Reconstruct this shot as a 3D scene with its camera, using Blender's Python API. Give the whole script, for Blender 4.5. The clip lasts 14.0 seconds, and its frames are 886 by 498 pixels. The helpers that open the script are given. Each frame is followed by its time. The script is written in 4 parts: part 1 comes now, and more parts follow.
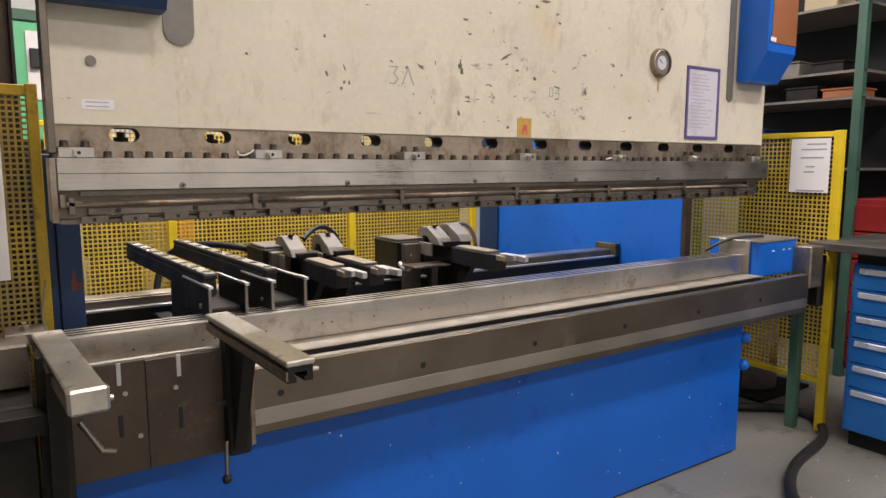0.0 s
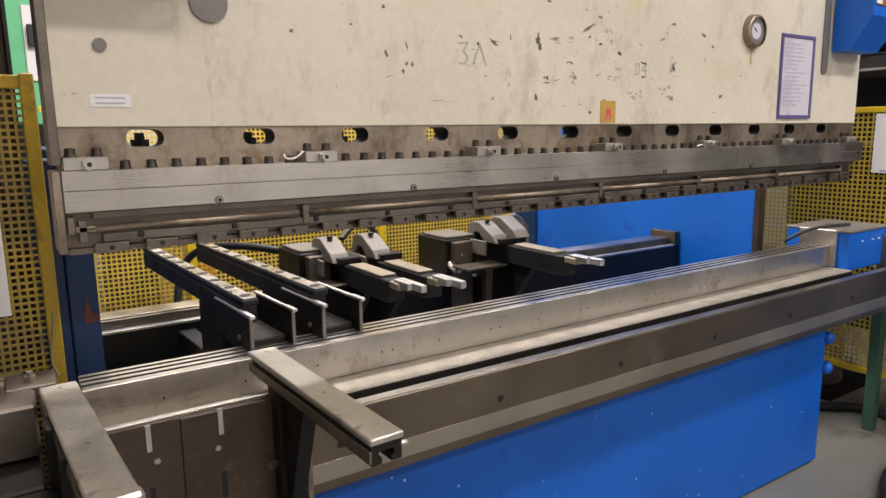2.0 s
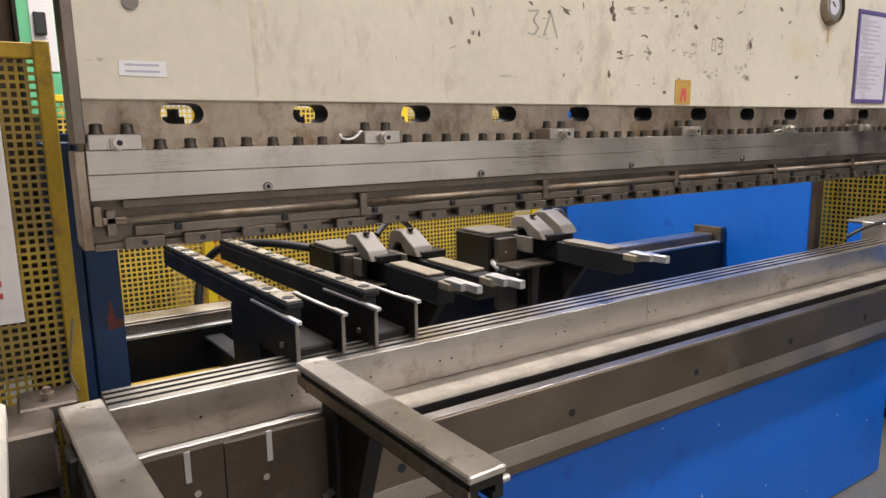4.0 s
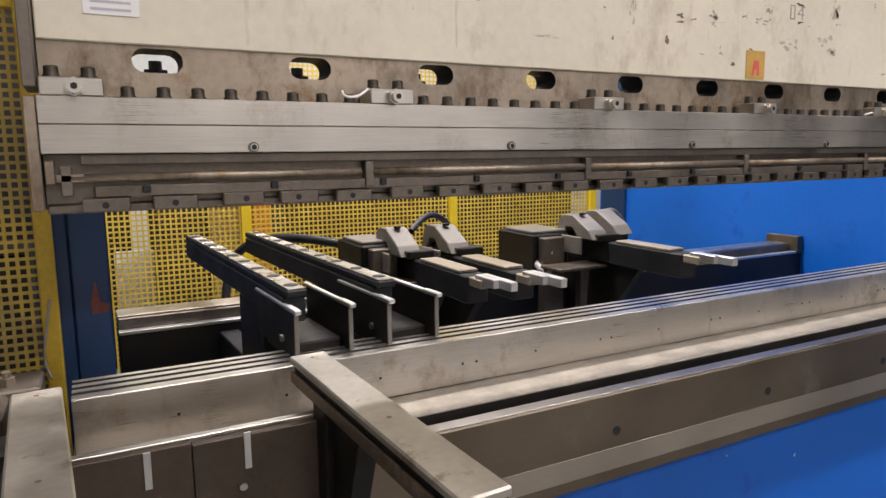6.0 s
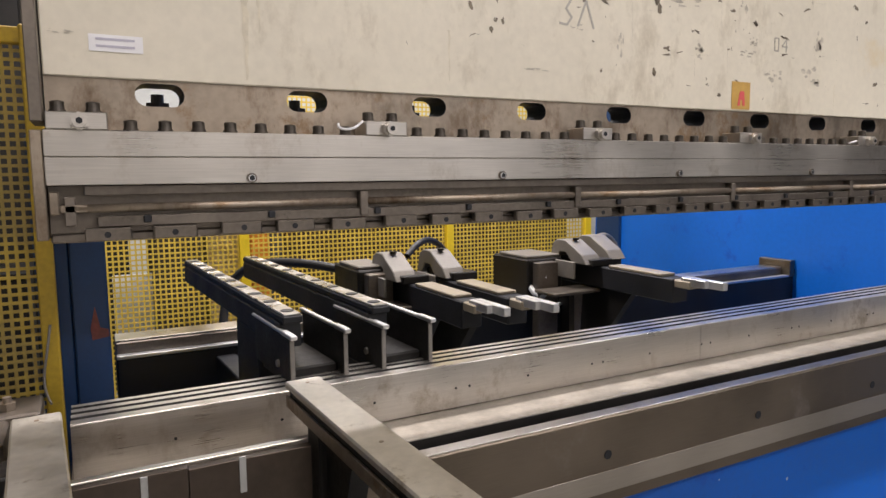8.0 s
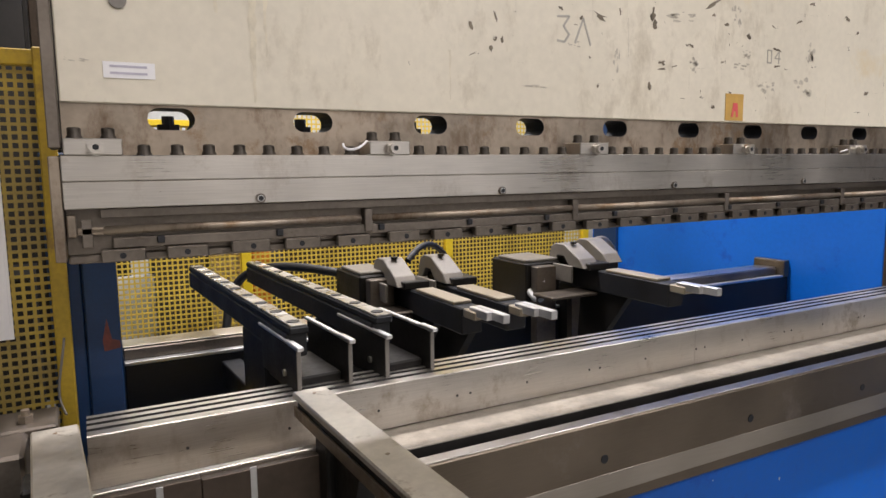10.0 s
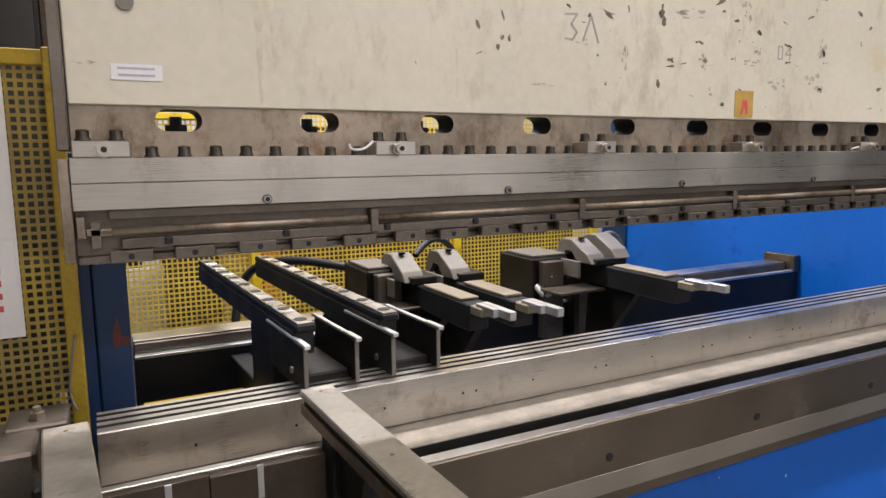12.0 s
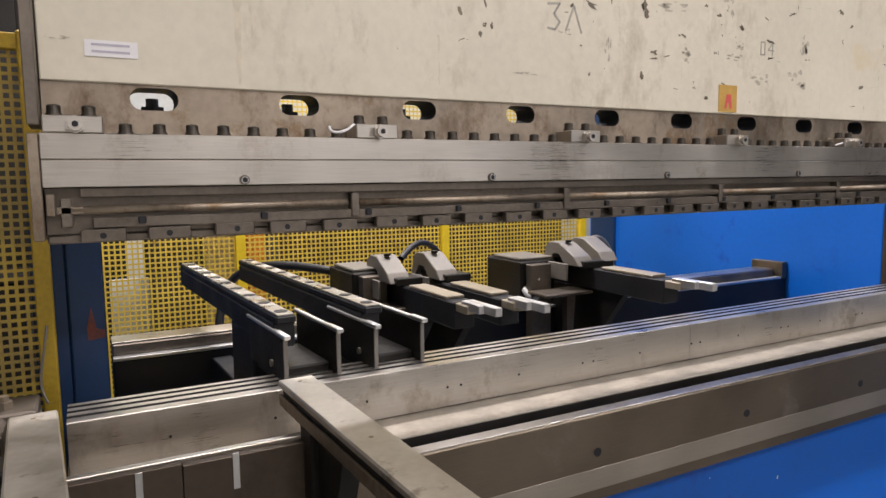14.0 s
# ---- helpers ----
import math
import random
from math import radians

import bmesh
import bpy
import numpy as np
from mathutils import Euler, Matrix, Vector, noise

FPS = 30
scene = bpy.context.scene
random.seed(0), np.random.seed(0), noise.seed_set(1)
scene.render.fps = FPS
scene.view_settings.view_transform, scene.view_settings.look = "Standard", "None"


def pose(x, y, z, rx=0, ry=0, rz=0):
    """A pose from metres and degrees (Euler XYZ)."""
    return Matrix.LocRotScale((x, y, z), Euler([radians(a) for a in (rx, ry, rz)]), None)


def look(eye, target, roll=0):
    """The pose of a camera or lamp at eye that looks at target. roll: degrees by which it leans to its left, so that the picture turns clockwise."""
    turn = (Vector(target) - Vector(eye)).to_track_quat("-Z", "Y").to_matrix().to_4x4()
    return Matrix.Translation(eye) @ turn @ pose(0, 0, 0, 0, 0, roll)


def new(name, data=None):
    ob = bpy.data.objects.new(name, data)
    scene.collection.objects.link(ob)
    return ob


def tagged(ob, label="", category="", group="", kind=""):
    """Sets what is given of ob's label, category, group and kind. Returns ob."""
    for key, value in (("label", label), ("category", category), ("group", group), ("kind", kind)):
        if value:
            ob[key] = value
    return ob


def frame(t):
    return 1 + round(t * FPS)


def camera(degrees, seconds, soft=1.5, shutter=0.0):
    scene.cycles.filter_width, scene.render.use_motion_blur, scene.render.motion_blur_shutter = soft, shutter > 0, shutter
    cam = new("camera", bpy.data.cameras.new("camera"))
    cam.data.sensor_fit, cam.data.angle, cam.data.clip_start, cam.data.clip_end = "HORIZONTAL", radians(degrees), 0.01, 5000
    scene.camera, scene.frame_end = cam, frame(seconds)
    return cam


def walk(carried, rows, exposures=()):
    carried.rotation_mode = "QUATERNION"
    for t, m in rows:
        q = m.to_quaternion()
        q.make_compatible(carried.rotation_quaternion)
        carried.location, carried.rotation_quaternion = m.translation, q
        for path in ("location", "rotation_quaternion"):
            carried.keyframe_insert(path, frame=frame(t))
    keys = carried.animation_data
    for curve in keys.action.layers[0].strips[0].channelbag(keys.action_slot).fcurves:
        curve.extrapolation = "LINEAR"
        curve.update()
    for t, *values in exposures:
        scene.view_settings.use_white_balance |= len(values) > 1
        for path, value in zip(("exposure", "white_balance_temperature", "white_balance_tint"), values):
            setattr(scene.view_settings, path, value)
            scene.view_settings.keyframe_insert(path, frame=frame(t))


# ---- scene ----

# ---------------------------------------------------------------- camera
cam = camera(67.0, 14.0, soft=1.5)
PATH = [
    (0, look((-0.182, -1.938, 1.567), (0.920, -0.288, 1.319), 0.03)),
    (0.5, look((-0.198, -1.891, 1.581), (0.877, -0.227, 1.312), 0.09)),
    (1, look((-0.177, -1.800, 1.615), (0.850, -0.111, 1.310), -0.15)),
    (1.5, look((-0.116, -1.644, 1.655), (0.914, 0.038, 1.326), -0.53)),
    (2, look((-0.147, -1.505, 1.646), (0.933, 0.144, 1.309), -0.84)),
    (2.5, look((-0.214, -1.389, 1.641), (0.908, 0.229, 1.292), -0.99)),
    (3, look((-0.260, -1.345, 1.629), (0.881, 0.262, 1.287), -0.85)),
    (5.5, look((0.013, -1.117, 1.530), (0.937, 0.629, 1.218), -0.80)),
    (6, look((0.008, -1.117, 1.500), (0.930, 0.635, 1.214), -0.58)),
    (6.5, look((0.007, -1.120, 1.504), (0.927, 0.635, 1.234), -0.60)),
    (7, look((0.000, -1.130, 1.510), (0.919, 0.628, 1.254), -0.47)),
    (7.5, look((-0.005, -1.138, 1.515), (0.917, 0.620, 1.278), -0.49)),
    (8, look((0.003, -1.149, 1.514), (0.934, 0.607, 1.293), -0.55)),
    (10.5, look((-0.024, -1.186, 1.574), (0.909, 0.565, 1.322), -0.69)),
    (11, look((-0.018, -1.192, 1.583), (0.899, 0.565, 1.318), -0.64)),
    (11.5, look((-0.018, -1.185, 1.586), (0.899, 0.571, 1.313), -0.63)),
    (12, look((-0.015, -1.183, 1.581), (0.893, 0.578, 1.309), -0.61)),
    (12.5, look((-0.014, -1.180, 1.578), (0.890, 0.583, 1.308), -0.65)),
    (13, look((-0.015, -1.176, 1.529), (0.896, 0.590, 1.301), -0.74)),
    (13.5, look((-0.009, -1.176, 1.507), (0.908, 0.589, 1.297), -0.73)),
    (14, look((0.005, -1.178, 1.508), (0.942, 0.577, 1.301), -0.74)),
]
walk(cam, PATH, exposures=((0, -0.92, 6800, 10), (3, -0.85, 6600, 9), (5.5, -0.86, 6500, 10), (8, -0.88, 6450, 10), (11, -0.90, 6400, 9), (14, -0.90, 6450, 10)))

# ---------------------------------------------------------------- light
world = bpy.data.worlds.new("hall_air")
scene.world = world
world.use_nodes = True
world.node_tree.nodes["Background"].inputs[0].default_value = (0.75, 0.85, 1.0, 1)
world.node_tree.nodes["Background"].inputs[1].default_value = 0.015


def area(name, eye, target, sx, sy, watts, colour):
    d = bpy.data.lights.new(name, "AREA")
    d.shape, d.size, d.size_y, d.energy, d.color = "RECTANGLE", sx, sy, watts, colour
    ob = new(name, d)
    ob.matrix_world = look(eye, target)
    return ob


WARM, COOL = (1.0, 0.908, 0.875), (0.99, 0.938, 0.96)
# unseen ceiling lamps added to light the hall, places and watts tuned
LAMPS = [(0.6, -1.7, 0, WARM, 105), (3.6, -1.9, 0, COOL, 150), (0.6, -4.8, 0, WARM, 140), (3.6, -4.8, 0, COOL, 165), (0.7, 1.35, 0, WARM, 290), (2.6, 1.35, 0, COOL, 145),
         (6.3, -2.6, 0, COOL, 18), (1.6, 4.0, 0, COOL, 110)]
for lx, ly, turn, tint, watts in LAMPS:
    area("added_tube_light", (lx, ly, 4.32), (lx, ly, 0), 1.5, 0.28, watts, tint)


# ---------------------------------------------------------------- materials
def material(name, colour, rough=0.5, metal=0.0, vary=0.15, scale=6.0, fine=120.0, bump=0.1, spots=None, streak=None, coat=0.0, spot_scale=9.0,
             spot_level=0.62, rough_vary=0.15, smudge=None):
    """Two scales of variation, a fine bump, optional stains of another colour."""
    m = bpy.data.materials.new(name)
    m.use_nodes = True
    nt = m.node_tree
    N, L = nt.nodes, nt.links
    b = N["Principled BSDF"]
    b.inputs["Metallic"].default_value = metal
    b.inputs["Coat Weight"].default_value = coat
    tc = N.new("ShaderNodeTexCoord")
    mp = N.new("ShaderNodeMapping")
    L.new(tc.outputs["Object"], mp.inputs[0])
    if streak:
        mp.inputs["Scale"].default_value = streak
    n1 = N.new("ShaderNodeTexNoise")
    n1.inputs["Scale"].default_value, n1.inputs["Detail"].default_value = scale, 6
    L.new(tc.outputs["Object"], n1.inputs[0])
    n2 = N.new("ShaderNodeTexNoise")
    n2.inputs["Scale"].default_value, n2.inputs["Detail"].default_value = fine, 4
    L.new(mp.outputs[0], n2.inputs[0])
    add = N.new("ShaderNodeMath")
    add.operation = "ADD"
    L.new(n1.outputs[0], add.inputs[0])
    half = N.new("ShaderNodeMath")
    half.operation = "MULTIPLY"
    half.inputs[1].default_value = 0.5
    L.new(n2.outputs[0], half.inputs[0])
    L.new(half.outputs[0], add.inputs[1])
    ramp = N.new("ShaderNodeValToRGB")
    lo = tuple(c * (1 - vary) for c in colour)
    hi = tuple(min(1, c * (1 + vary)) for c in colour)
    ramp.color_ramp.elements[0].position, ramp.color_ramp.elements[0].color = 0.55, (*lo, 1)
    ramp.color_ramp.elements[1].position, ramp.color_ramp.elements[1].color = 0.95, (*hi, 1)
    L.new(add.outputs[0], ramp.inputs[0])
    out = ramp.outputs[0]
    if spots:
        n3 = N.new("ShaderNodeTexNoise")
        n3.inputs["Scale"].default_value, n3.inputs["Detail"].default_value, n3.inputs["Roughness"].default_value = spot_scale, 8, 0.7
        L.new(tc.outputs["Object"], n3.inputs[0])
        r3 = N.new("ShaderNodeValToRGB")
        r3.color_ramp.elements[0].position, r3.color_ramp.elements[1].position = spot_level, spot_level + 0.08
        L.new(n3.outputs[0], r3.inputs[0])
        mix = N.new("ShaderNodeMix")
        mix.data_type = "RGBA"
        L.new(r3.outputs[0], mix.inputs[0])
        L.new(out, mix.inputs[6])
        mix.inputs[7].default_value = (*spots, 1)
        out = mix.outputs[2]
    if smudge:
        col, sc, lev, amount = smudge
        n4 = N.new("ShaderNodeTexNoise")
        n4.inputs["Scale"].default_value, n4.inputs["Detail"].default_value, n4.inputs["Roughness"].default_value = sc, 9, 0.75
        mp4 = N.new("ShaderNodeMapping")
        mp4.inputs["Location"].default_value, mp4.inputs["Scale"].default_value = (3.1, 1.7, 5.2), (1.0, 1.0, 0.55)
        L.new(tc.outputs["Object"], mp4.inputs[0])
        L.new(mp4.outputs[0], n4.inputs[0])
        r4 = N.new("ShaderNodeMapRange")
        r4.inputs["From Min"].default_value, r4.inputs["From Max"].default_value, r4.inputs["To Max"].default_value = lev, lev + 0.16, amount
        L.new(n4.outputs[0], r4.inputs[0])
        mix4 = N.new("ShaderNodeMix")
        mix4.data_type = "RGBA"
        L.new(r4.outputs[0], mix4.inputs[0])
        L.new(out, mix4.inputs[6])
        mix4.inputs[7].default_value = (*col, 1)
        out = mix4.outputs[2]
    L.new(out, b.inputs["Base Color"])
    rr = N.new("ShaderNodeMapRange")
    rr.inputs["To Min"].default_value, rr.inputs["To Max"].default_value = max(0.05, rough - rough_vary), min(1, rough + rough_vary)
    L.new(add.outputs[0], rr.inputs[0])
    rr.inputs["From Min"].default_value, rr.inputs["From Max"].default_value = 0.45, 1.05
    L.new(rr.outputs[0], b.inputs["Roughness"])
    bp = N.new("ShaderNodeBump")
    bp.inputs["Strength"].default_value, bp.inputs["Distance"].default_value = bump, 0.002
    L.new(n2.outputs[0], bp.inputs["Height"])
    L.new(bp.outputs[0], b.inputs["Normal"])
    return m


CREAM = material("cream_paint", (0.69, 0.637, 0.52), 0.42, vary=0.07, scale=2.2, fine=60, bump=0.05, spots=(0.66, 0.57, 0.40), spot_scale=2.6, spot_level=0.60, smudge=((0.40, 0.34, 0.24), 6.0, 0.53, 0.6))
STEEL = material("ground_steel", (0.59, 0.555, 0.51), 0.36, 1.0, vary=0.15, scale=4, fine=90, bump=0.06, streak=(0.15, 6, 6), spots=(0.42, 0.37, 0.31), spot_scale=5, spot_level=0.58, smudge=((0.30, 0.24, 0.18), 11.0, 0.54, 0.5))
WORN = material("worn_plate_steel", (0.34, 0.285, 0.225), 0.5, 0.85, vary=0.25, scale=7, fine=70, bump=0.15, spots=(0.27, 0.19, 0.12), spot_scale=8, spot_level=0.55, smudge=((0.13, 0.08, 0.045), 9.0, 0.50, 0.85))
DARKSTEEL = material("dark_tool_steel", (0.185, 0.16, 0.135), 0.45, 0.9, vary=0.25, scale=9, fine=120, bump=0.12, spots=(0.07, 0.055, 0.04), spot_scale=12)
OILY_AND_SHADE = material("oily_black_steel_and_shade", (0.016, 0.0145, 0.013), 0.5, 0.4, vary=0.3, scale=9, fine=90, bump=0.15)
BEAMSTEEL = material("browned_beam_steel", (0.18, 0.148, 0.115), 0.42, 0.95, vary=0.22, scale=3, fine=110, bump=0.15, streak=(0.15, 6, 6), spots=(0.25, 0.215, 0.18), spot_scale=2.5, spot_level=0.58)
RAILSTEEL = material("rail_steel", (0.46, 0.45, 0.43), 0.33, 0.9, vary=0.2, scale=20, fine=90)
BANDSTEEL = material("pale_band_steel", (0.40, 0.36, 0.31), 0.45, 0.95, vary=0.15, scale=3, fine=110, bump=0.12, streak=(0.15, 6, 6))
DUSTY = material("dusty_ledge_steel", (0.31, 0.28, 0.235), 0.6, 0.5, vary=0.22, scale=14, fine=90, bump=0.3, smudge=((0.20, 0.16, 0.12), 18.0, 0.54, 0.6))
BROWN = material("blued_plate", (0.095, 0.073, 0.057), 0.5, 0.7, vary=0.2, scale=4, fine=60, bump=0.1, spots=(0.155, 0.125, 0.10), spot_scale=3, spot_level=0.6, smudge=((0.05, 0.04, 0.03), 9.0, 0.54, 0.6))
BLACK = material("black_paint_and_shade", (0.008, 0.009, 0.012), 0.55, vary=0.3, bump=0.08)
BLUE = material("blue_enamel", (0.002, 0.126, 0.60), 0.46, vary=0.10, scale=2.0, fine=50, bump=0.06, spots=(0.004, 0.080, 0.50), spot_scale=3, spot_level=0.6)
NAVY = material("dark_blue_paint", (0.006, 0.036, 0.12), 0.45, vary=0.2, scale=5, bump=0.08, spots=(0.02, 0.03, 0.05), spot_scale=6)
LIGHTBLUE = material("cabinet_blue", (0.02, 0.19, 0.60), 0.4, vary=0.08, bump=0.05)
YELLOW = material("yellow_paint", (0.72, 0.52, 0.02), 0.45, vary=0.12, scale=5, bump=0.08, spots=(0.42, 0.28, 0.04), spot_scale=14, spot_level=0.6)
DIRTYYELLOW = material("dirty_yellow_paint", (0.42, 0.285, 0.02), 0.5, vary=0.2, scale=6, bump=0.1, spots=(0.28, 0.18, 0.03), spot_scale=10, spot_level=0.55)
MESHY = material("yellow_mesh_paint", (0.62, 0.45, 0.06), 0.5, vary=0.2, scale=4, bump=0.05, spots=(0.38, 0.25, 0.03), spot_scale=6, spot_level=0.56)
DIRTYMESH = material("dirty_mesh_paint", (0.31, 0.225, 0.055), 0.55, vary=0.25, scale=6, bump=0.05, spots=(0.42, 0.30, 0.04), spot_scale=4, spot_level=0.5)
CONCRETE = material("concrete_floor", (0.23, 0.225, 0.20), 0.6, vary=0.2, scale=1.6, fine=45, bump=0.25, spots=(0.13, 0.125, 0.115), spot_scale=2.3, spot_level=0.56)
WALLPAINT = material("hall_wall_paint", (0.62, 0.62, 0.60), 0.8, vary=0.12, scale=1.2, fine=30)
CEILPAINT = material("ceiling_sheet", (0.55, 0.56, 0.57), 0.7, vary=0.12, scale=0.8, fine=20)
PAPER = material("white_paper", (0.80, 0.79, 0.80), 0.6, vary=0.03, bump=0.02)
DOCPAPER = material("grey_lilac_paper", (0.62, 0.60, 0.66), 0.3, vary=0.05, bump=0.02)
PURPLE = material("violet_frame", (0.12, 0.09, 0.25), 0.4, vary=0.1)
WHITE = material("chipped_white_paint", (0.66, 0.64, 0.56), 0.5, vary=0.12, scale=9, spots=(0.10, 0.11, 0.20), spot_scale=7, spot_level=0.60)
REDINK = material("red_ink", (0.62, 0.10, 0.10), 0.7, vary=0.1)
GREYINK = material("grey_ink", (0.34, 0.35, 0.40), 0.7, vary=0.1)
DARKINK = material("dark_ink", (0.05, 0.05, 0.05), 0.6, vary=0.2)
SMEAR = material("rubbed_grey_smear", (0.47, 0.43, 0.35), 0.5, 0.0, vary=0.25, scale=60)
CHIP = material("bare_chip", (0.17, 0.14, 0.10), 0.5, 0.2, vary=0.3, scale=40)
STAIN = material("brown_run", (0.645, 0.585, 0.455), 0.5, vary=0.12, scale=25)
LILACINK = material("lilac_print", (0.47, 0.45, 0.53), 0.6, vary=0.1)
FADED = material("faded_marker", (0.40, 0.38, 0.33), 0.6, vary=0.1)
RUBBER = material("black_rubber", (0.02, 0.02, 0.02), 0.5, vary=0.2)
RED = material("red_paint", (0.30, 0.02, 0.02), 0.45, vary=0.12)
GREEN = material("mint_green_paint", (0.13, 0.52, 0.26), 0.5, vary=0.08)
DKGREEN = material("dark_green_paint", (0.05, 0.12, 0.085), 0.5, vary=0.15)
ORANGE = material("orange_paint", (0.75, 0.25, 0.03), 0.5, vary=0.12)
CARTON = material("beige_carton", (0.52, 0.42, 0.27), 0.7, vary=0.1)
RUST = material("copper_brown", (0.30, 0.11, 0.045), 0.45, vary=0.15)
GREYPAINT = material("grey_cast_paint", (0.20, 0.185, 0.165), 0.5, 0.2, vary=0.15, scale=12, bump=0.12)
TAN = material("worn_tan_plate", (0.33, 0.29, 0.225), 0.5, 0.4, vary=0.15, scale=14)
ALU = material("bright_aluminium", (0.66, 0.66, 0.66), 0.46, 1.0, vary=0.1)
SILVER = material("silver_handle", (0.78, 0.80, 0.82), 0.35, 0.3, vary=0.05)
STICKER = material("orange_sticker", (0.52, 0.32, 0.08), 0.45, vary=0.1, scale=20)
WORKTOP = material("dark_bench_top", (0.07, 0.065, 0.06), 0.5, vary=0.25)


# ---------------------------------------------------------------- builders
def box(bm, x0, x1, y0, y1, z0, z1, bev=0.0015, m=None):
    g = bmesh.ops.create_cube(bm, size=1.0)["verts"]
    for v in g:
        v.co = Vector((x0 + (v.co.x + 0.5) * (x1 - x0), y0 + (v.co.y + 0.5) * (y1 - y0), z0 + (v.co.z + 0.5) * (z1 - z0)))
        if m is not None:
            v.co = m @ v.co
    if bev:
        bmesh.ops.bevel(bm, geom=list({e for v in g for e in v.link_edges}), offset=bev, segments=1, affect="EDGES", profile=0.5)
    return bm


def rod(bm, a, b, r, n=16, r2=None):
    a, b = Vector(a), Vector(b)
    d = b - a
    m = Matrix.Translation((a + b) / 2) @ d.to_track_quat("Z", "Y").to_matrix().to_4x4()
    bmesh.ops.create_cone(bm, cap_ends=True, segments=n, radius1=r, radius2=r if r2 is None else r2, depth=d.length, matrix=m)
    return bm


def prism(bm, pts, axis, lo, hi):
    """A polygon in the plane across an axis, pushed along it from lo to hi."""
    def at(p, c):
        return {"x": (c, p[0], p[1]), "y": (p[0], c, p[1]), "z": (p[0], p[1], c)}[axis]
    a = [bm.verts.new(at(p, lo)) for p in pts]
    b = [bm.verts.new(at(p, hi)) for p in pts]
    n = len(pts)
    bm.faces.new(a)
    bm.faces.new(b[::-1])
    for i in range(n):
        bm.faces.new((a[i], b[i], b[(i + 1) % n], a[(i + 1) % n]))
    bmesh.ops.recalc_face_normals(bm, faces=bm.faces)
    return bm


def finish(name, bm, mat, smooth=False):
    me = bpy.data.meshes.new(name)
    bm.to_mesh(me)
    bm.free()
    me.materials.append(mat)
    if smooth:
        for p in me.polygons:
            p.use_smooth = True
    return me


def part(name, bm, mat, parent=None, label="", smooth=False):
    ob = new(name, finish(name, bm, mat, smooth))
    ob.parent = parent
    if label:
        ob["label"] = label
    return ob


def shared(name, mesh, parent, place):
    ob = new(name, mesh)
    ob.parent = parent
    ob.matrix_basis = place
    return ob


def thing(name, label, category, group="", kind="", at=(0, 0, 0)):
    ob = new(name)
    ob.location = at
    return tagged(ob, label, category, group, kind)


def B():
    return bmesh.new()


def boxed(*a, **k):
    return box(B(), *a, **k)


def tube(name, pts, r, mat, parent=None, label=""):
    cu = bpy.data.curves.new(name, "CURVE")
    cu.dimensions, cu.bevel_depth, cu.bevel_resolution, cu.resolution_u = "3D", r, 4, 10
    sp = cu.splines.new("NURBS")
    sp.points.add(len(pts) - 1)
    for p, q in zip(sp.points, pts):
        p.co = (*q, 1)
    sp.use_endpoint_u, sp.order_u = True, 4
    cu.materials.append(mat)
    ob = new(name, cu)
    ob.parent = parent
    if label:
        ob["label"] = label
    return ob


# ---------------------------------------------------------------- hall
def slab(name, label, mat, *ext):
    return tagged(part(name, boxed(*ext, bev=0), mat), label, name.split("_")[0], kind="structure")


X0, X1, Y0, Y1, H = -5.0, 9.0, -6.0, 5.2, 4.6
slab("floor", "worn grey concrete workshop floor", CONCRETE, X0, X1, Y0, Y1, -0.2, 0)
slab("wall_north", "plain grey workshop hall wall", WALLPAINT, X0, X1, Y1, Y1 + 0.2, 0, H)
slab("wall_south", "plain grey workshop hall wall", WALLPAINT, X0, X1, Y0 - 0.2, Y0, 0, H)
slab("wall_west", "plain grey workshop hall wall", WALLPAINT, X0 - 0.2, X0, Y0 - 0.2, Y1 + 0.2, 0, H)
slab("wall_east", "plain grey workshop hall wall", WALLPAINT, X1, X1 + 0.2, Y0 - 0.2, Y1 + 0.2, 0, H)
slab("ceiling", "grey sheet workshop ceiling", CEILPAINT, X0 - 0.2, X1 + 0.2, Y0 - 0.2, Y1 + 0.2, H, H + 0.15)

# housings made up to go with the added lamps
for lx, ly, turn, tint, watts in LAMPS:
    fit_ = thing("added_ceiling_light", "added white tube light housing, out of view under the ceiling", "lamp", "ceiling lights", at=(lx, ly, 4.35))
    part("housing", boxed(-0.78, 0.78, -0.16, 0.16, 0.0, 0.07), WHITE, fit_)
    for s in (-0.6, 0.6):
        part("hanger", rod(B(), (s, 0, 0.07), (s, 0, 0.25), 0.006, 8), DARKSTEEL, fit_)

# ---------------------------------------------------------------- press ram
RX0, RX1, FY = -0.045, 3.13, 0.057
ram = thing("press_ram", "cream painted press brake ram with steel clamping bars below", "machine ram", at=(0, 0, -0.003))


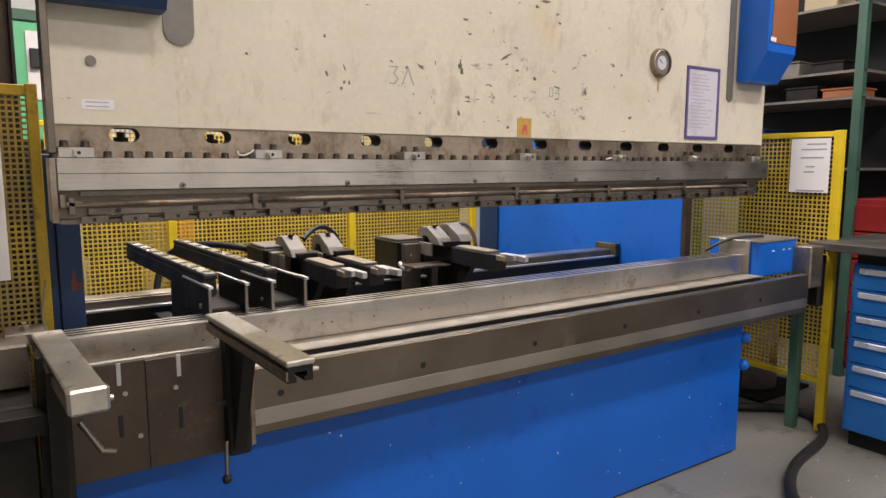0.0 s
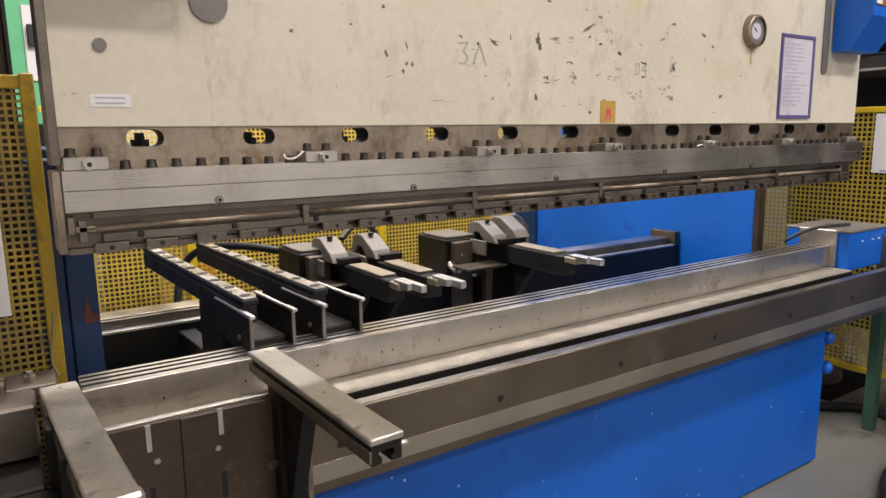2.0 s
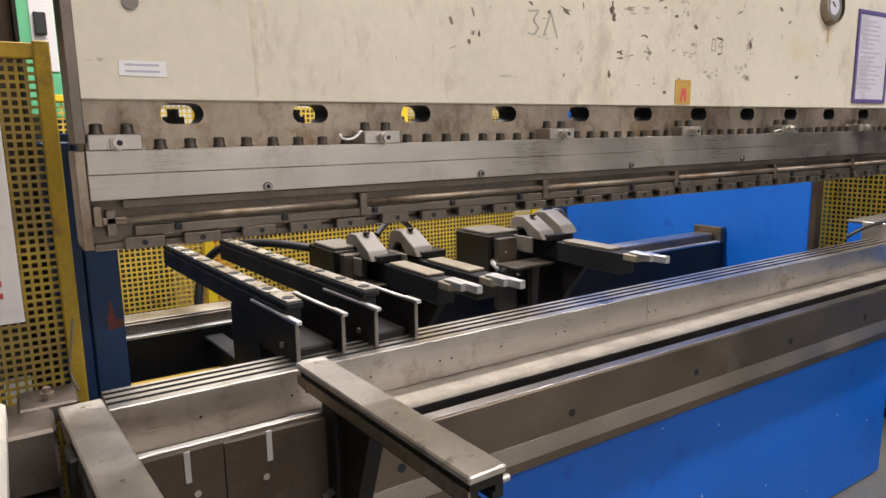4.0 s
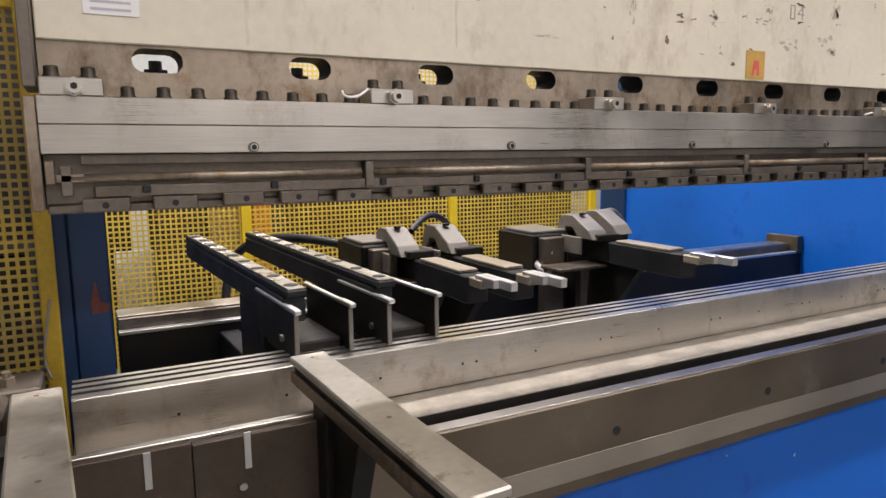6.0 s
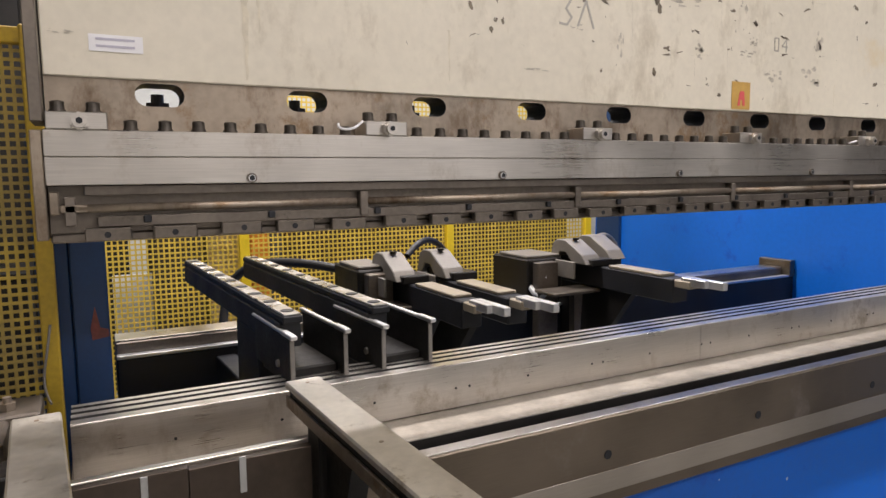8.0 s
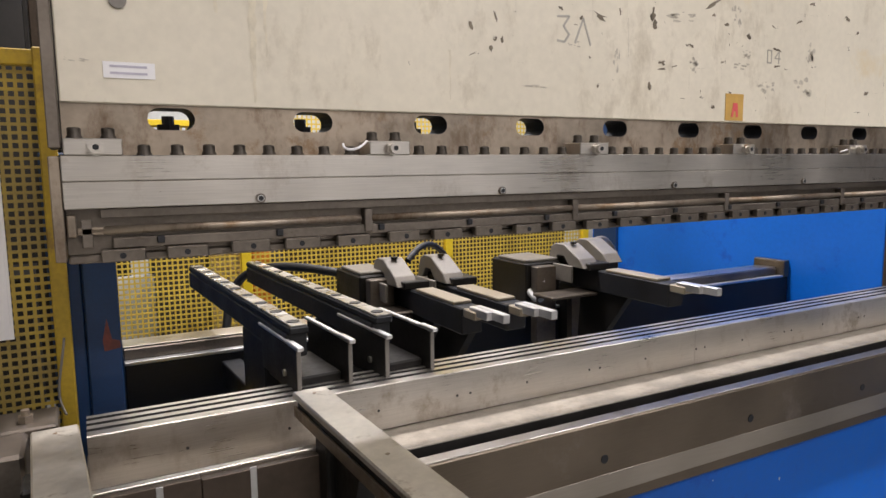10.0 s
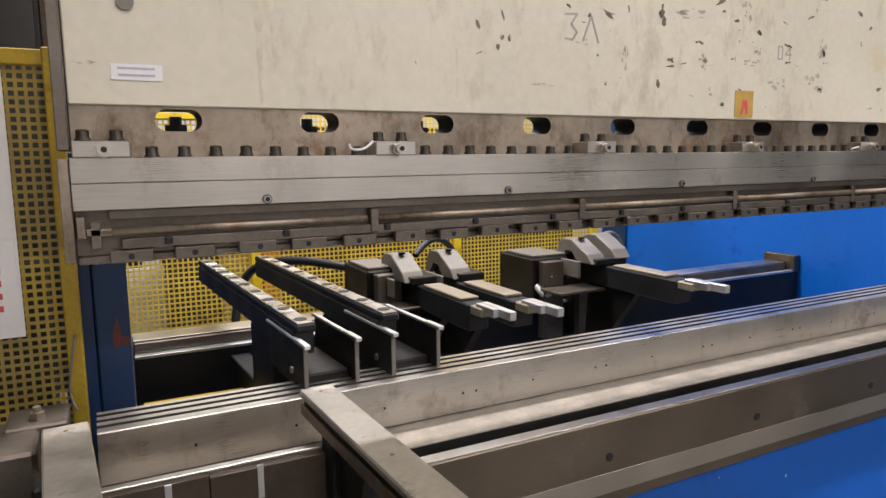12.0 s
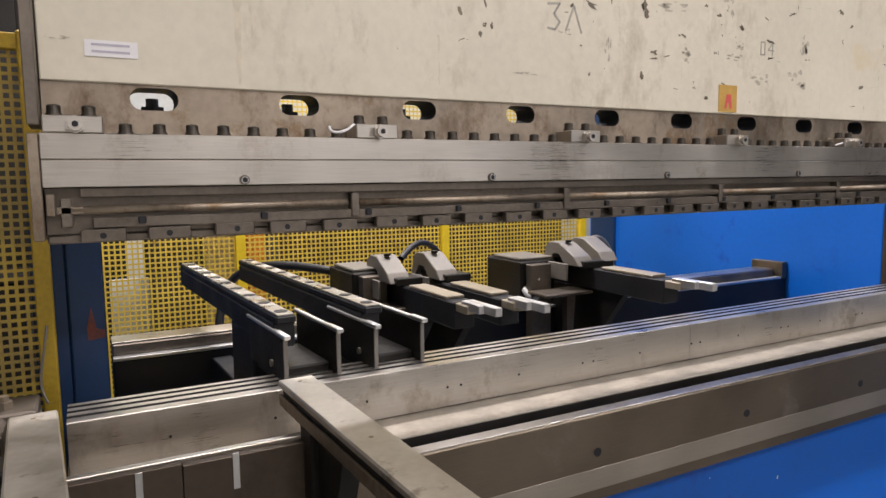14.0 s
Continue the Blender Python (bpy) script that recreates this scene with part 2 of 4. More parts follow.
def ram_plate():
    """Bare steel strip with a row of oblong holes."""
    bm = B()
    def loop(pts):
        vs = [bm.verts.new((x, 0.062, z)) for x, z in pts]
        return [bm.edges.new((vs[i], vs[(i + 1) % len(vs)])) for i in range(len(vs))]
    edges = loop([(RX0, 1.50), (RX1, 1.50), (RX1, 1.72), (RX0, 1.72)])
    for k in range(13):
        cx, r, h = 0.12 + 0.2485 * k, 0.0185, 0.0195
        if cx > 3.08:
            break
        pts = []
        for s, a0 in ((1, -90), (-1, 90)):
            for j in range(9):
                a = radians(a0 + 180 * j / 8)
                pts.append((cx + s * h + r * math.cos(a), 1.651 + r * math.sin(a)))
        edges += loop(pts)
    f = bmesh.ops.triangle_fill(bm, edges=edges, use_beauty=True, use_dissolve=False)
    faces = [q for q in f["geom"] if isinstance(q, bmesh.types.BMFace)]
    ext = bmesh.ops.extrude_face_region(bm, geom=faces)
    bmesh.ops.translate(bm, verts=[q for q in ext["geom"] if isinstance(q, bmesh.types.BMVert)], vec=(0, 0.070, 0))
    bmesh.ops.recalc_face_normals(bm, faces=bm.faces)
    for q in bm.faces:
        if abs(q.normal.y) < 0.5 and RX0 + 0.01 < q.calc_center_median().x < RX1 - 0.01:
            q.material_index = 1
    return bm


part("hole_strip", ram_plate(), WORN, ram, "stained bare steel strip with oblong holes").data.materials.append(BLACK)
part("front_panel", boxed(RX0, RX1, FY, 0.135, 1.674, 2.95, bev=0.002), CREAM, ram, "cream painted panel with scratches and stains")
part("end_strip", boxed(-0.064, -0.047, 0.0, 0.11, 1.60, 2.95), DARKSTEEL, ram, "steel guide strip on the panel's end")
part("end_plate", boxed(-0.066, -0.050, 0.004, 0.11, 1.424, 1.588), WORN, ram)
part("upper_bar", boxed(-0.049, 3.105, 0.0, 0.060, 1.549, 1.589, bev=0.0012), STEEL, ram, "ground steel clamping bar")
part("lower_bar", boxed(-0.049, 3.105, 0.001, 0.060, 1.506, 1.5485, bev=0.0012), STEEL, ram, "ground steel clamping bar")
part("tool_holder", boxed(-0.049, 3.06, 0.030, 0.060, 1.432, 1.5055, bev=0.001), DARKSTEEL, ram, "dark oily tool holder bar")
part("holder_lip", boxed(0.015, 3.05, 0.014, 0.030, 1.440, 1.458, bev=0.002), DARKSTEEL, ram)
part("tool_edge", boxed(-0.049, 3.06, 0.030, 0.058, 1.417, 1.4315, bev=0.003), DARKSTEEL, ram)
for k in range(7):
    x = 0.5 * k - 0.045 if k else -0.02
    if k < 6:
        part("locking_rod", rod(B(), (x + 0.006, 0.016, 1.470), (x + 0.49 - (0.03 if not k else 0), 0.016, 1.470), 0.0068, 14), WORN, ram, smooth=True)
    part("rod_clip", boxed(x - 0.008, x + 0.008, 0.010, 0.034, 1.444, 1.488), DARKSTEEL, ram)
part("rod_hook", box(boxed(-0.047, -0.034, 0.008, 0.024, 1.462, 1.497), -0.034, 0.004, 0.010, 0.022, 1.464, 1.476), WORN, ram)
# dark bar stands in for the shadow in the recess under lower_bar
part("recess_shadow_bar", boxed(0.0, 3.06, 0.012, 0.030, 1.490, 1.505, bev=0.001), DARKSTEEL, ram)

# small clamp plates along the tool holder
plate_mesh = finish("clamp_plate", boxed(-0.033, 0.033, 0.0, 0.016, -0.010, 0.010, bev=0.002), DARKSTEEL)
dot_mesh = finish("socket", rod(B(), (0, -0.001, 0), (0, 0.004, 0), 0.005, 10), BLACK)
stud_mesh = finish("notch", boxed(-0.006, 0.006, 0.0, 0.012, -0.006, 0.006), BLACK)
random.seed(4)
for k in range(31):
    x = 0.032 + 0.0985 * k
    p = shared("clamp_plate", plate_mesh, ram, pose(x + random.uniform(-0.004, 0.004), 0.006, 1.4305 + random.uniform(-0.0015, 0.0015)))
    shared("socket", dot_mesh, p, pose(random.uniform(-0.006, 0.006), 0.0, 0))
    if k % 2 == 0:
        shared("notch", stud_mesh, ram, pose(x + 0.055, 0.008, 1.452))

# clamp blocks, cap screws and front screws
CAPSTEEL = material("blackened_screw_steel", (0.12, 0.105, 0.09), 0.38, 0.9, vary=0.3, scale=30)
cap = B()
rod(cap, (0, 0, 0.001), (0, 0, 0.016), 0.0100, 18)
rod(cap, (0, 0, 0.016), (0, 0, 0.0178), 0.0100, 18, 0.0084)
rod(cap, (0, 0, 0.0), (0, 0, 0.0045), 0.0118, 18)
rod(cap, (0, 0, 0.0178), (0, 0, 0.0184), 0.0045, 6)
cap_mesh = finish("cap_screw", cap, CAPSTEEL)
blk_mesh = finish("clamp_block", boxed(-0.041, 0.041, -0.002, 0.054, 0, 0.026, bev=0.0015), STEEL)
hexm = B()
rod(hexm, (0, 0, 0), (0, -0.010, 0), 0.0140, 6)
rod(hexm, (0, -0.010, 0), (0, -0.0195, 0), 0.0100, 16)
hex_mesh = finish("hex_nut", hexm, STEEL)
sock_mesh = finish("screw_socket", rod(B(), (0, -0.0195, 0), (0, -0.0208, 0), 0.005, 6), BLACK)
scr = B()
rod(scr, (0, 0, 0), (0, -0.004, 0), 0.0085, 16)
screw_mesh = finish("front_screw", scr, DARKSTEEL)
scr = B()
rod(scr, (0, -0.004, 0), (0, -0.0055, 0), 0.0058, 14)
ring_mesh = finish("screw_face", scr, ALU)
for k in range(7):
    cx = 0.5 * k - 0.003
    b = shared("clamp_block", blk_mesh, ram, pose(min(cx, 3.07), 0.0, 1.589))
    n = shared("hex_nut", hex_mesh, b, pose(0.003, -0.002, 0.012))
    shared("nut_socket", sock_mesh, n, pose(0, -0.0005, 0))
    for s in (-0.025, 0.023):
        shared("cap_screw", cap_mesh, b, pose(s, 0.028, 0.026))
    if k < 6:
        for j in range(8):
            shared("cap_screw", cap_mesh, ram, pose(cx + 0.074 + 0.0508 * j, 0.026, 1.5885 + 0.001 * math.sin(7 * j + k)))
        f = shared("front_screw", screw_mesh, ram, pose(0.25 + 0.5 * k, 0.001, 1.5145))
        shared("screw_face", ring_mesh, f, pose(0, 0, 0))
        shared("screw_socket", sock_mesh, f, pose(0, 0.0148, 0))
    # rear bolts glimpsed through the holes
for k in range(12):
    q = B()
    rod(q, (0.125 + 0.2485 * k, 0.165, 1.60), (0.125 + 0.2485 * k, 0.165, 1.648), 0.021, 6)
    rod(q, (0.125 + 0.2485 * k, 0.165, 1.648), (0.125 + 0.2485 * k, 0.165, 1.663), 0.011, 10)
    part("rear_bolt", q, BLACK, ram)
part("rear_bar", boxed(-0.045, 3.1, 0.136, 0.19, 1.43, 1.60), DARKSTEEL, ram)

# ---------------------------------------------------------------- bed
bed = thing("press_bed", "blue press brake bed with a ground steel front beam", "machine bed")
part("front_sheet", boxed(-0.08, 3.125, 0.100, 0.16, 0.012, 0.90, bev=0.004), BLUE, bed, "blue painted front sheet with small scuffs")
# black strip paints the shade in the gap under the front sheet
part("foot_gap_shade", boxed(-0.06, 3.10, 0.112, 0.16, 0.0, 0.013, bev=0), BLACK, bed)
part("end_sheet", boxed(3.095, 3.124, 0.161, 0.60, 0.0, 0.93, bev=0.002), BLUE, bed)
beam = B()
prism(beam, [(-0.050, 0.972), (-0.047, 0.976), (-0.016, 0.977), (-0.016, 0.90), (0.099, 0.90), (0.099, 0.772), (-0.047, 0.772), (-0.050, 0.775)], "x", 0.388, 3.47)
part("front_beam", beam, BEAMSTEEL, bed, "ground steel front beam with bolt holes")
part("beam_cap", boxed(0.389, 3.469, -0.0475, -0.0165, 0.9772, 0.9795, bev=0.0006), STEEL, bed, "bright worn top of the beam")
part("wear_band", boxed(0.389, 3.469, -0.0512, -0.0502, 0.800, 0.850, bev=0.0003), BANDSTEEL, bed, "paler worn band along the beam")
part("ledge", boxed(-0.05, 3.13, 0.008, 0.30, 0.905, 0.993, bev=0.002), DUSTY, bed, "dusty pale ledge below the die")
# fill and wall strip are near black to paint the groove's depth shade
part("groove_shade_fill", boxed(0.40, 3.12, -0.0155, 0.0075, 0.905, 0.963, bev=0), OILY_AND_SHADE, bed, "swarf fill of the groove with its shade painted dark")
part("groove_wall_shade", boxed(0.40, 3.12, 0.0062, 0.0077, 0.9635, 0.9895, bev=0), OILY_AND_SHADE, bed)
part("bed_core", boxed(-0.05, 3.09, 0.161, 0.30, 0.0, 0.904, bev=0), NAVY, bed)
hole_mesh = finish("bolt_hole", rod(B(), (0, 0, 0), (0, -0.0012, 0), 0.0105, 16), BLACK)
for k in range(6):
    shared("bolt_hole", hole_mesh, bed, pose(0.492 + 0.506 * k, -0.0502, 0.888))
for z in (0.64, 0.49):
    q = B()
    bmesh.ops.create_uvsphere(q, u_segments=16, v_segments=10, radius=0.032, matrix=Matrix.Translation((3.145, 0.10, z)))
    part("end_cap", q, BLUE, bed, smooth=True)
# swarf crumbs
random.seed(11)
crumbs = B()
for k in range(170):
    x, r = random.uniform(0.8, 2.4), random.uniform(0.0008, 0.0026)
    bmesh.ops.create_icosphere(crumbs, subdivisions=1, radius=r, matrix=Matrix.Translation((x, random.uniform(-0.014, 0.004), 0.964 + r * 0.4)))
tagged(part("metal_swarf", crumbs, GREYPAINT), "bright metal swarf lying in the bed's groove", "swarf", kind="stuff")

die = thing("bending_die", "ground steel die rail with three long grooves on top", "die")
def die_section(x0, x1):
    prof = [(0.120, 0.996), (0.120, 1.094), (0.122, 1.096), (0.145, 1.096), (0.152, 1.076), (0.159, 1.096), (0.176, 1.096), (0.183, 1.074), (0.190, 1.096),
            (0.206, 1.096), (0.213, 1.075), (0.220, 1.096), (0.234, 1.096), (0.236, 1.094), (0.236, 0.996)]
    bm = prism(B(), prof, "x", x0, x1)
    for q in bm.faces:
        c = q.calc_center_median()
        # V-groove faces go to the black slot, shadow painted into the grooves
        if 1.07 < c.z < 1.0955 and 0.13 < c.y < 0.225 and abs(q.normal.x) < 0.5:
            q.material_index = 1
    return bm
for x0, x1 in ((-0.045, 1.4795), (1.4805, 3.125)):
    part("die_section", die_section(x0, x1), STEEL, die).data.materials.append(OILY_AND_SHADE)
pin_mesh = finish("pin_hole", rod(B(), (0, 0, 0), (0, -0.001, 0), 0.003, 8), BLACK)
for k in range(14):
    x = 0.12 + 0.195 * k
    for dx in (0, 0.035)[: 1 + k % 2]:
        shared("pin_hole", pin_mesh, die, pose(x + dx, 0.1202, 1.040))
part("end_stop", boxed(3.126, 3.138, 0.09, 0.27, 0.996, 1.17), STEEL, die)

# slotted plate at the open end
cover = thing("slotted_cover_plate", "dark brown steel cover plate with vertical slots", "plate")
part("plate", boxed(-0.06, 0.120, -0.050, -0.032, 0.745, 1.052, bev=0.001), BROWN, cover)
part("plate", boxed(0.121, 0.386, -0.0505, -0.032, 0.745, 1.048, bev=0.001), BROWN, cover)
part("edge", boxed(-0.06, 0.385, -0.031, -0.014, 0.75, 1.054, bev=0.001), STEEL, cover)
part("backing", boxed(-0.06, 0.386, -0.013, 0.099, 0.745, 0.905, bev=0), OILY_AND_SHADE, cover)
for x, z, h, mt in ((0.055, 1.022, 0.060, ALU), (0.205, 1.022, 0.062, ALU), (0.055, 0.880, 0.062, BLACK), (0.205, 0.872, 0.062, BLACK)):
    part("slot", boxed(x - 0.0055, x + 0.0055, -0.0525, -0.0505, z - h / 2, z + h / 2, bev=0.0005), mt, cover)
for x, z in ((0.068, 0.968), (0.195, 0.962), (0.10, 0.845)):
    part("screw", rod(B(), (x, -0.051, z), (x, -0.055, z), 0.0065, 12), STEEL, cover)


# ---------------------------------------------------------------- support arms
def support_arm(label, fx, fy, ny, w, near_end, turn):
    a = thing("support_arm", label, "support arm", "front support arms", at=(fx, fy, 1.126))
    L = fy - ny
    a.rotation_euler = (0, 0, radians(turn))
    top = B()
    box(top, -w / 2, w / 2, -L, 0, -0.014, 0, bev=0.003)
    part("top_plate", top, TAN_STEEL, a)
    body = B()
    prism(body, [(-w / 2 + 0.004, -0.0145), (w / 2 - 0.004, -0.0145), (w / 2 - 0.004, -0.052), (0.010, -0.052), (0.010, -0.040), (0.016, -0.040), (0.016, -0.028),
                 (-0.016, -0.028), (-0.016, -0.040), (-0.010, -0.040), (-0.010, -0.052), (-w / 2 + 0.004, -0.052)], "y", -L + 0.004, -0.02)
    part("slotted_rail", body, OILY_AND_SHADE, a)
    part("side_strip", boxed(-w / 2 - 0.001, -w / 2 + 0.0035, -L + 0.002, -0.01, -0.046, -0.024, bev=0.0005), WORN, a)
    part("stop_pin", rod(B(), (w / 2 - 0.006, -L + 0.012, -0.03), (w / 2 + 0.012, -L + 0.012, -0.03), 0.006, 12), STEEL, a)
    for y in (-0.03, -0.36):
        part("screw", rod(B(), (0, y, 0), (0, y, 0.0006), 0.0038, 12), WORN, a)
    if near_end:
        part("packing", boxed(-w / 2 - 0.002, w / 2 + 0.003, -L - 0.012, -L + 0.02, -0.05, 0.004, bev=0.006), TAN_STEEL, a, "rough worn end cap")
    return a


TAN_STEEL = material("scuffed_arm_steel", (0.52, 0.49, 0.435), 0.42, 0.75, vary=0.18, scale=10, fine=60, bump=0.12, spots=(0.33, 0.29, 0.24), spot_scale=12, spot_level=0.58)
support_arm("scuffed grey steel support arm over the bed's front beam", 0.349, 0.088, -0.525, 0.070, False, 2.2)
support_arm("scuffed grey steel support arm with a wrapped end", -0.092, 0.110, -0.48, 0.072, True, 3.5)

bracket = thing("arm_bracket", "oily black bracket carrying a support arm", "bracket", "arm brackets")
br = B()
box(br, 0.322, 0.384, -0.098, -0.030, 0.745, 1.105, bev=0.004)
part("post", br, OILY_AND_SHADE, bracket)
part("web", prism(B(), [(-0.098, 1.105), (-0.24, 1.105), (-0.22, 1.07), (-0.098, 0.76)], "x", 0.335, 0.368), OILY_AND_SHADE, bracket)
part("guide", boxed(0.386, 0.402, -0.088, -0.032, 0.760, 0.985, bev=0.003), WORN, bracket)
part("clamp_screw", rod(B(), (0.318, -0.075, 0.90), (0.300, -0.085, 0.90), 0.008, 12), STEEL, bracket)
q = B()
rod(q, (0.31, -0.11, 0.80), (0.30, -0.14, 0.715), 0.006, 10)
lever = part("lever", q, DARKSTEEL, bracket)
q = B()
bmesh.ops.create_uvsphere(q, u_segments=14, v_segments=8, radius=0.014, matrix=Matrix.Translation((0.299, -0.143, 0.705)))
part("knob", q, BLACK, lever, smooth=True)

lb = thing("arm_bracket", "oily black bracket with a clamping lever", "bracket", "arm brackets")
part("post", boxed(-0.13, -0.062, -0.10, -0.03, 0.60, 1.11, bev=0.004), OILY_AND_SHADE, lb)
part("web", prism(B(), [(-0.10, 1.11), (-0.26, 1.11), (-0.25, 1.07), (-0.10, 0.70)], "x", -0.115, -0.08), OILY_AND_SHADE, lb)
q = B()
rod(q, (-0.045, -0.10, 0.93), (0.0, -0.12, 0.85), 0.008, 10)
rod(q, (0.0, -0.12, 0.85), (0.03, -0.13, 0.845), 0.009, 10)
part("lever", q, DARKSTEEL, lb)

housing = thing("end_housing", "dark oily steel housing at the bed's open end", "housing")
part("body", boxed(-0.62, -0.135, -0.08, 0.30, 0.05, 0.99, bev=0.006), OILY_AND_SHADE, housing)
part("rail", boxed(-0.62, -0.11, -0.15, -0.085, 0.93, 0.985, bev=0.004), OILY_AND_SHADE, housing)
part("block", boxed(-0.27, -0.135, 0.05, 0.22, 0.995, 1.11, bev=0.006), DARKSTEEL, housing)
part("top_block", boxed(-0.19, -0.09, 0.16, 0.27, 1.08, 1.115, bev=0.004), DARKSTEEL, housing)
part("stud_nut", rod(rod(B(), (-0.14, 0.20, 1.114), (-0.14, 0.20, 1.128), 0.013, 6), (-0.14, 0.20, 1.127), (-0.14, 0.20, 1.138), 0.007, 12), WORN, housing)

wb = thing("white_side_board", "white painted board with dark chipped blotches", "board")
part("board", boxed(-0.60, -0.205, -0.62, 0.10, 1.120, 1.158, bev=0.005), WHITE, wb)
part("leg", boxed(-0.55, -0.50, -0.55, -0.50, 0.0, 1.119, bev=0.003), OILY_AND_SHADE, wb)
part("leg", boxed(-0.30, -0.25, -0.55, -0.50, 0.0, 1.119, bev=0.003), OILY_AND_SHADE, wb)
part("leg", boxed(-0.30, -0.25, -0.06, -0.01, 0.986, 1.119, bev=0.003), OILY_AND_SHADE, wb)

# ---------------------------------------------------------------- frame and back gauge
frame_l = thing("machine_side_frame", "dark blue machine side frame with an orange paint mark", "machine frame", "side frames")
part("front_post", boxed(-0.036, 0.030, 0.392, 2.40, 0.0, 1.62, bev=0.003), NAVY, frame_l)
part("outer_post", boxed(-0.098, -0.037, 0.400, 0.56, 0.0, 1.60, bev=0.003), NAVY, frame_l)
part("paint_mark", prism(B(), [(-0.006, 1.205), (0.004, 1.25), (0.012, 1.205), (0.027, 1.20), (0.028, 1.185), (-0.004, 1.180)], "y", 0.3905, 0.3918), material("faded_red_mark", (0.17, 0.045, 0.035), 0.6, vary=0.3, scale=30), frame_l, "faded orange paint mark")
frame_r = thing("machine_side_frame", "bright blue machine side plate behind the ram", "machine frame", "side frames")
part("plate", boxed(3.10, 3.15, 0.50, 2.44, 0.0, 2.95, bev=0.003), BLUE, frame_r)
part("edge", boxed(3.098, 3.152, 0.47, 0.498, 0.0, 2.95, bev=0.002), BROWN, frame_r, "brown worn front edge")
part("step", boxed(3.075, 3.099, 2.18, 2.40, 0.0, 2.0, bev=0.002), NAVY, frame_r)

gb = thing("back_gauge_beam", "black back gauge beam with a bright top rail", "beam")
part("beam", boxed(0.052, 3.095, 0.95, 1.13, 0.80, 0.992, bev=0.003), BLACK, gb)
part("front_rail", boxed(0.052, 3.05, 0.945, 0.975, 0.993, 1.003, bev=0.001), ALU, gb)
part("top_rail", boxed(0.052, 3.05, 0.985, 1.10, 0.993, 1.034, bev=0.003), DARKSTEEL, gb)
part("rail_cap", boxed(0.052, 3.05, 0.992, 1.09, 1.0345, 1.040, bev=0.001), STEEL, gb)
part("end_stop", boxed(3.055, 3.094, 0.945, 1.12, 0.993, 1.075, bev=0.003), DARKSTEEL, gb)
for s in (0.2, 2.9):
    part("leg", boxed(s - 0.05, s + 0.05, 1.0, 1.1, 0.0, 0.80), BLACK, gb)
part("yellow_strip", boxed(0.06, 0.34, 0.74, 0.80, 0.86, 0.908, bev=0.002), DIRTYYELLOW, gb, "yellow strip in front of the beam")


def long_arm(xc):
    a = thing("stop_arm", "long black stop arm with a drilled steel rail", "stop arm", "long stop arms")
    part("body", boxed(xc - 0.024, xc + 0.024, 0.24, 1.32, 1.15, 1.205, bev=0.003), BLACK, a)
    part("rail", boxed(xc - 0.022, xc + 0.022, 0.22, 1.33, 1.2055, 1.222, bev=0.003), BLACK, a)
    for k in range(9):
        part("rail_plate", boxed(xc - 0.019, xc + 0.019, 0.224 + 0.1225 * k, 0.338 + 0.1225 * k, 1.2222, 1.2262, bev=0.0015), RAILSTEEL, a)
    for k in range(9):
        q = B()
        rod(q, (xc, 0.26 + 0.125 * k, 1.2262), (xc, 0.26 + 0.125 * k, 1.2275), 0.015, 14)
        part("rail_bolt", q, BLACK, a)
    h = xc + 0.035
    for s, nm in ((-0.058, 1), (0.058, -1)):
        fx = h + s
        part("side_plate", boxed(fx - 0.005, fx + 0.005, 0.165, 0.42, 1.09, 1.186, bev=0.001), OILY_AND_SHADE, a)
        # paler grey strip paints the light caught by the plate's front edge
        part("lit_front_edge", boxed(fx - 0.0048, fx + 0.0048, 0.1615, 0.1648, 1.092, 1.184, bev=0.001), GREYPAINT, a)
        part("finger", boxed(fx - 0.006, fx + 0.006, 0.215, 0.44, 1.1865, 1.194, bev=0.002), ALU, a)
        part("finger_tip", boxed(fx - 0.0075, fx + 0.0075, 0.148, 0.2145, 1.1865, 1.196, bev=0.002), ALU, a)
    part("cross_block", boxed(h - 0.0525, h + 0.0525, 0.20, 0.40, 1.07, 1.115, bev=0.004), OILY_AND_SHADE, a)
    part("bolt", rod(B(), (h - 0.06, 0.24, 1.12), (h - 0.068, 0.24, 1.12), 0.008, 10), STEEL, a)
    part("carrier", boxed(xc - 0.022, xc + 0.07, 0.42, 0.62, 0.97, 1.149, bev=0.004), BLACK, a)
    part("strut", boxed(xc - 0.01, xc + 0.05, 0.621, 0.944, 0.90, 0.97, bev=0.003), BLACK, a)
    return a


for lx in (0.372, 0.572):
    swung = long_arm(lx)
    swung.matrix_basis = pose(lx, 0.2, 0, 0, 0, 3.0) @ pose(-lx, -0.2, 0)


def hood(bm, x, y, z):
    """A cast cover that rises at the back and slopes down towards the finger."""
    prism(bm, [(y + 0.112, z - 0.082), (y + 0.090, z - 0.014), (y + 0.062, z), (y + 0.012, z), (y - 0.080, z - 0.048), (y - 0.108, z - 0.082),
               (y - 0.022, z - 0.082), (y + 0.012, z - 0.046), (y + 0.048, z - 0.046), (y + 0.076, z - 0.082)], "x", x - 0.038, x + 0.038)
    bmesh.ops.bevel(bm, geom=list(bm.edges), offset=0.003, segments=1, affect="EDGES", profile=0.5)
    return bm


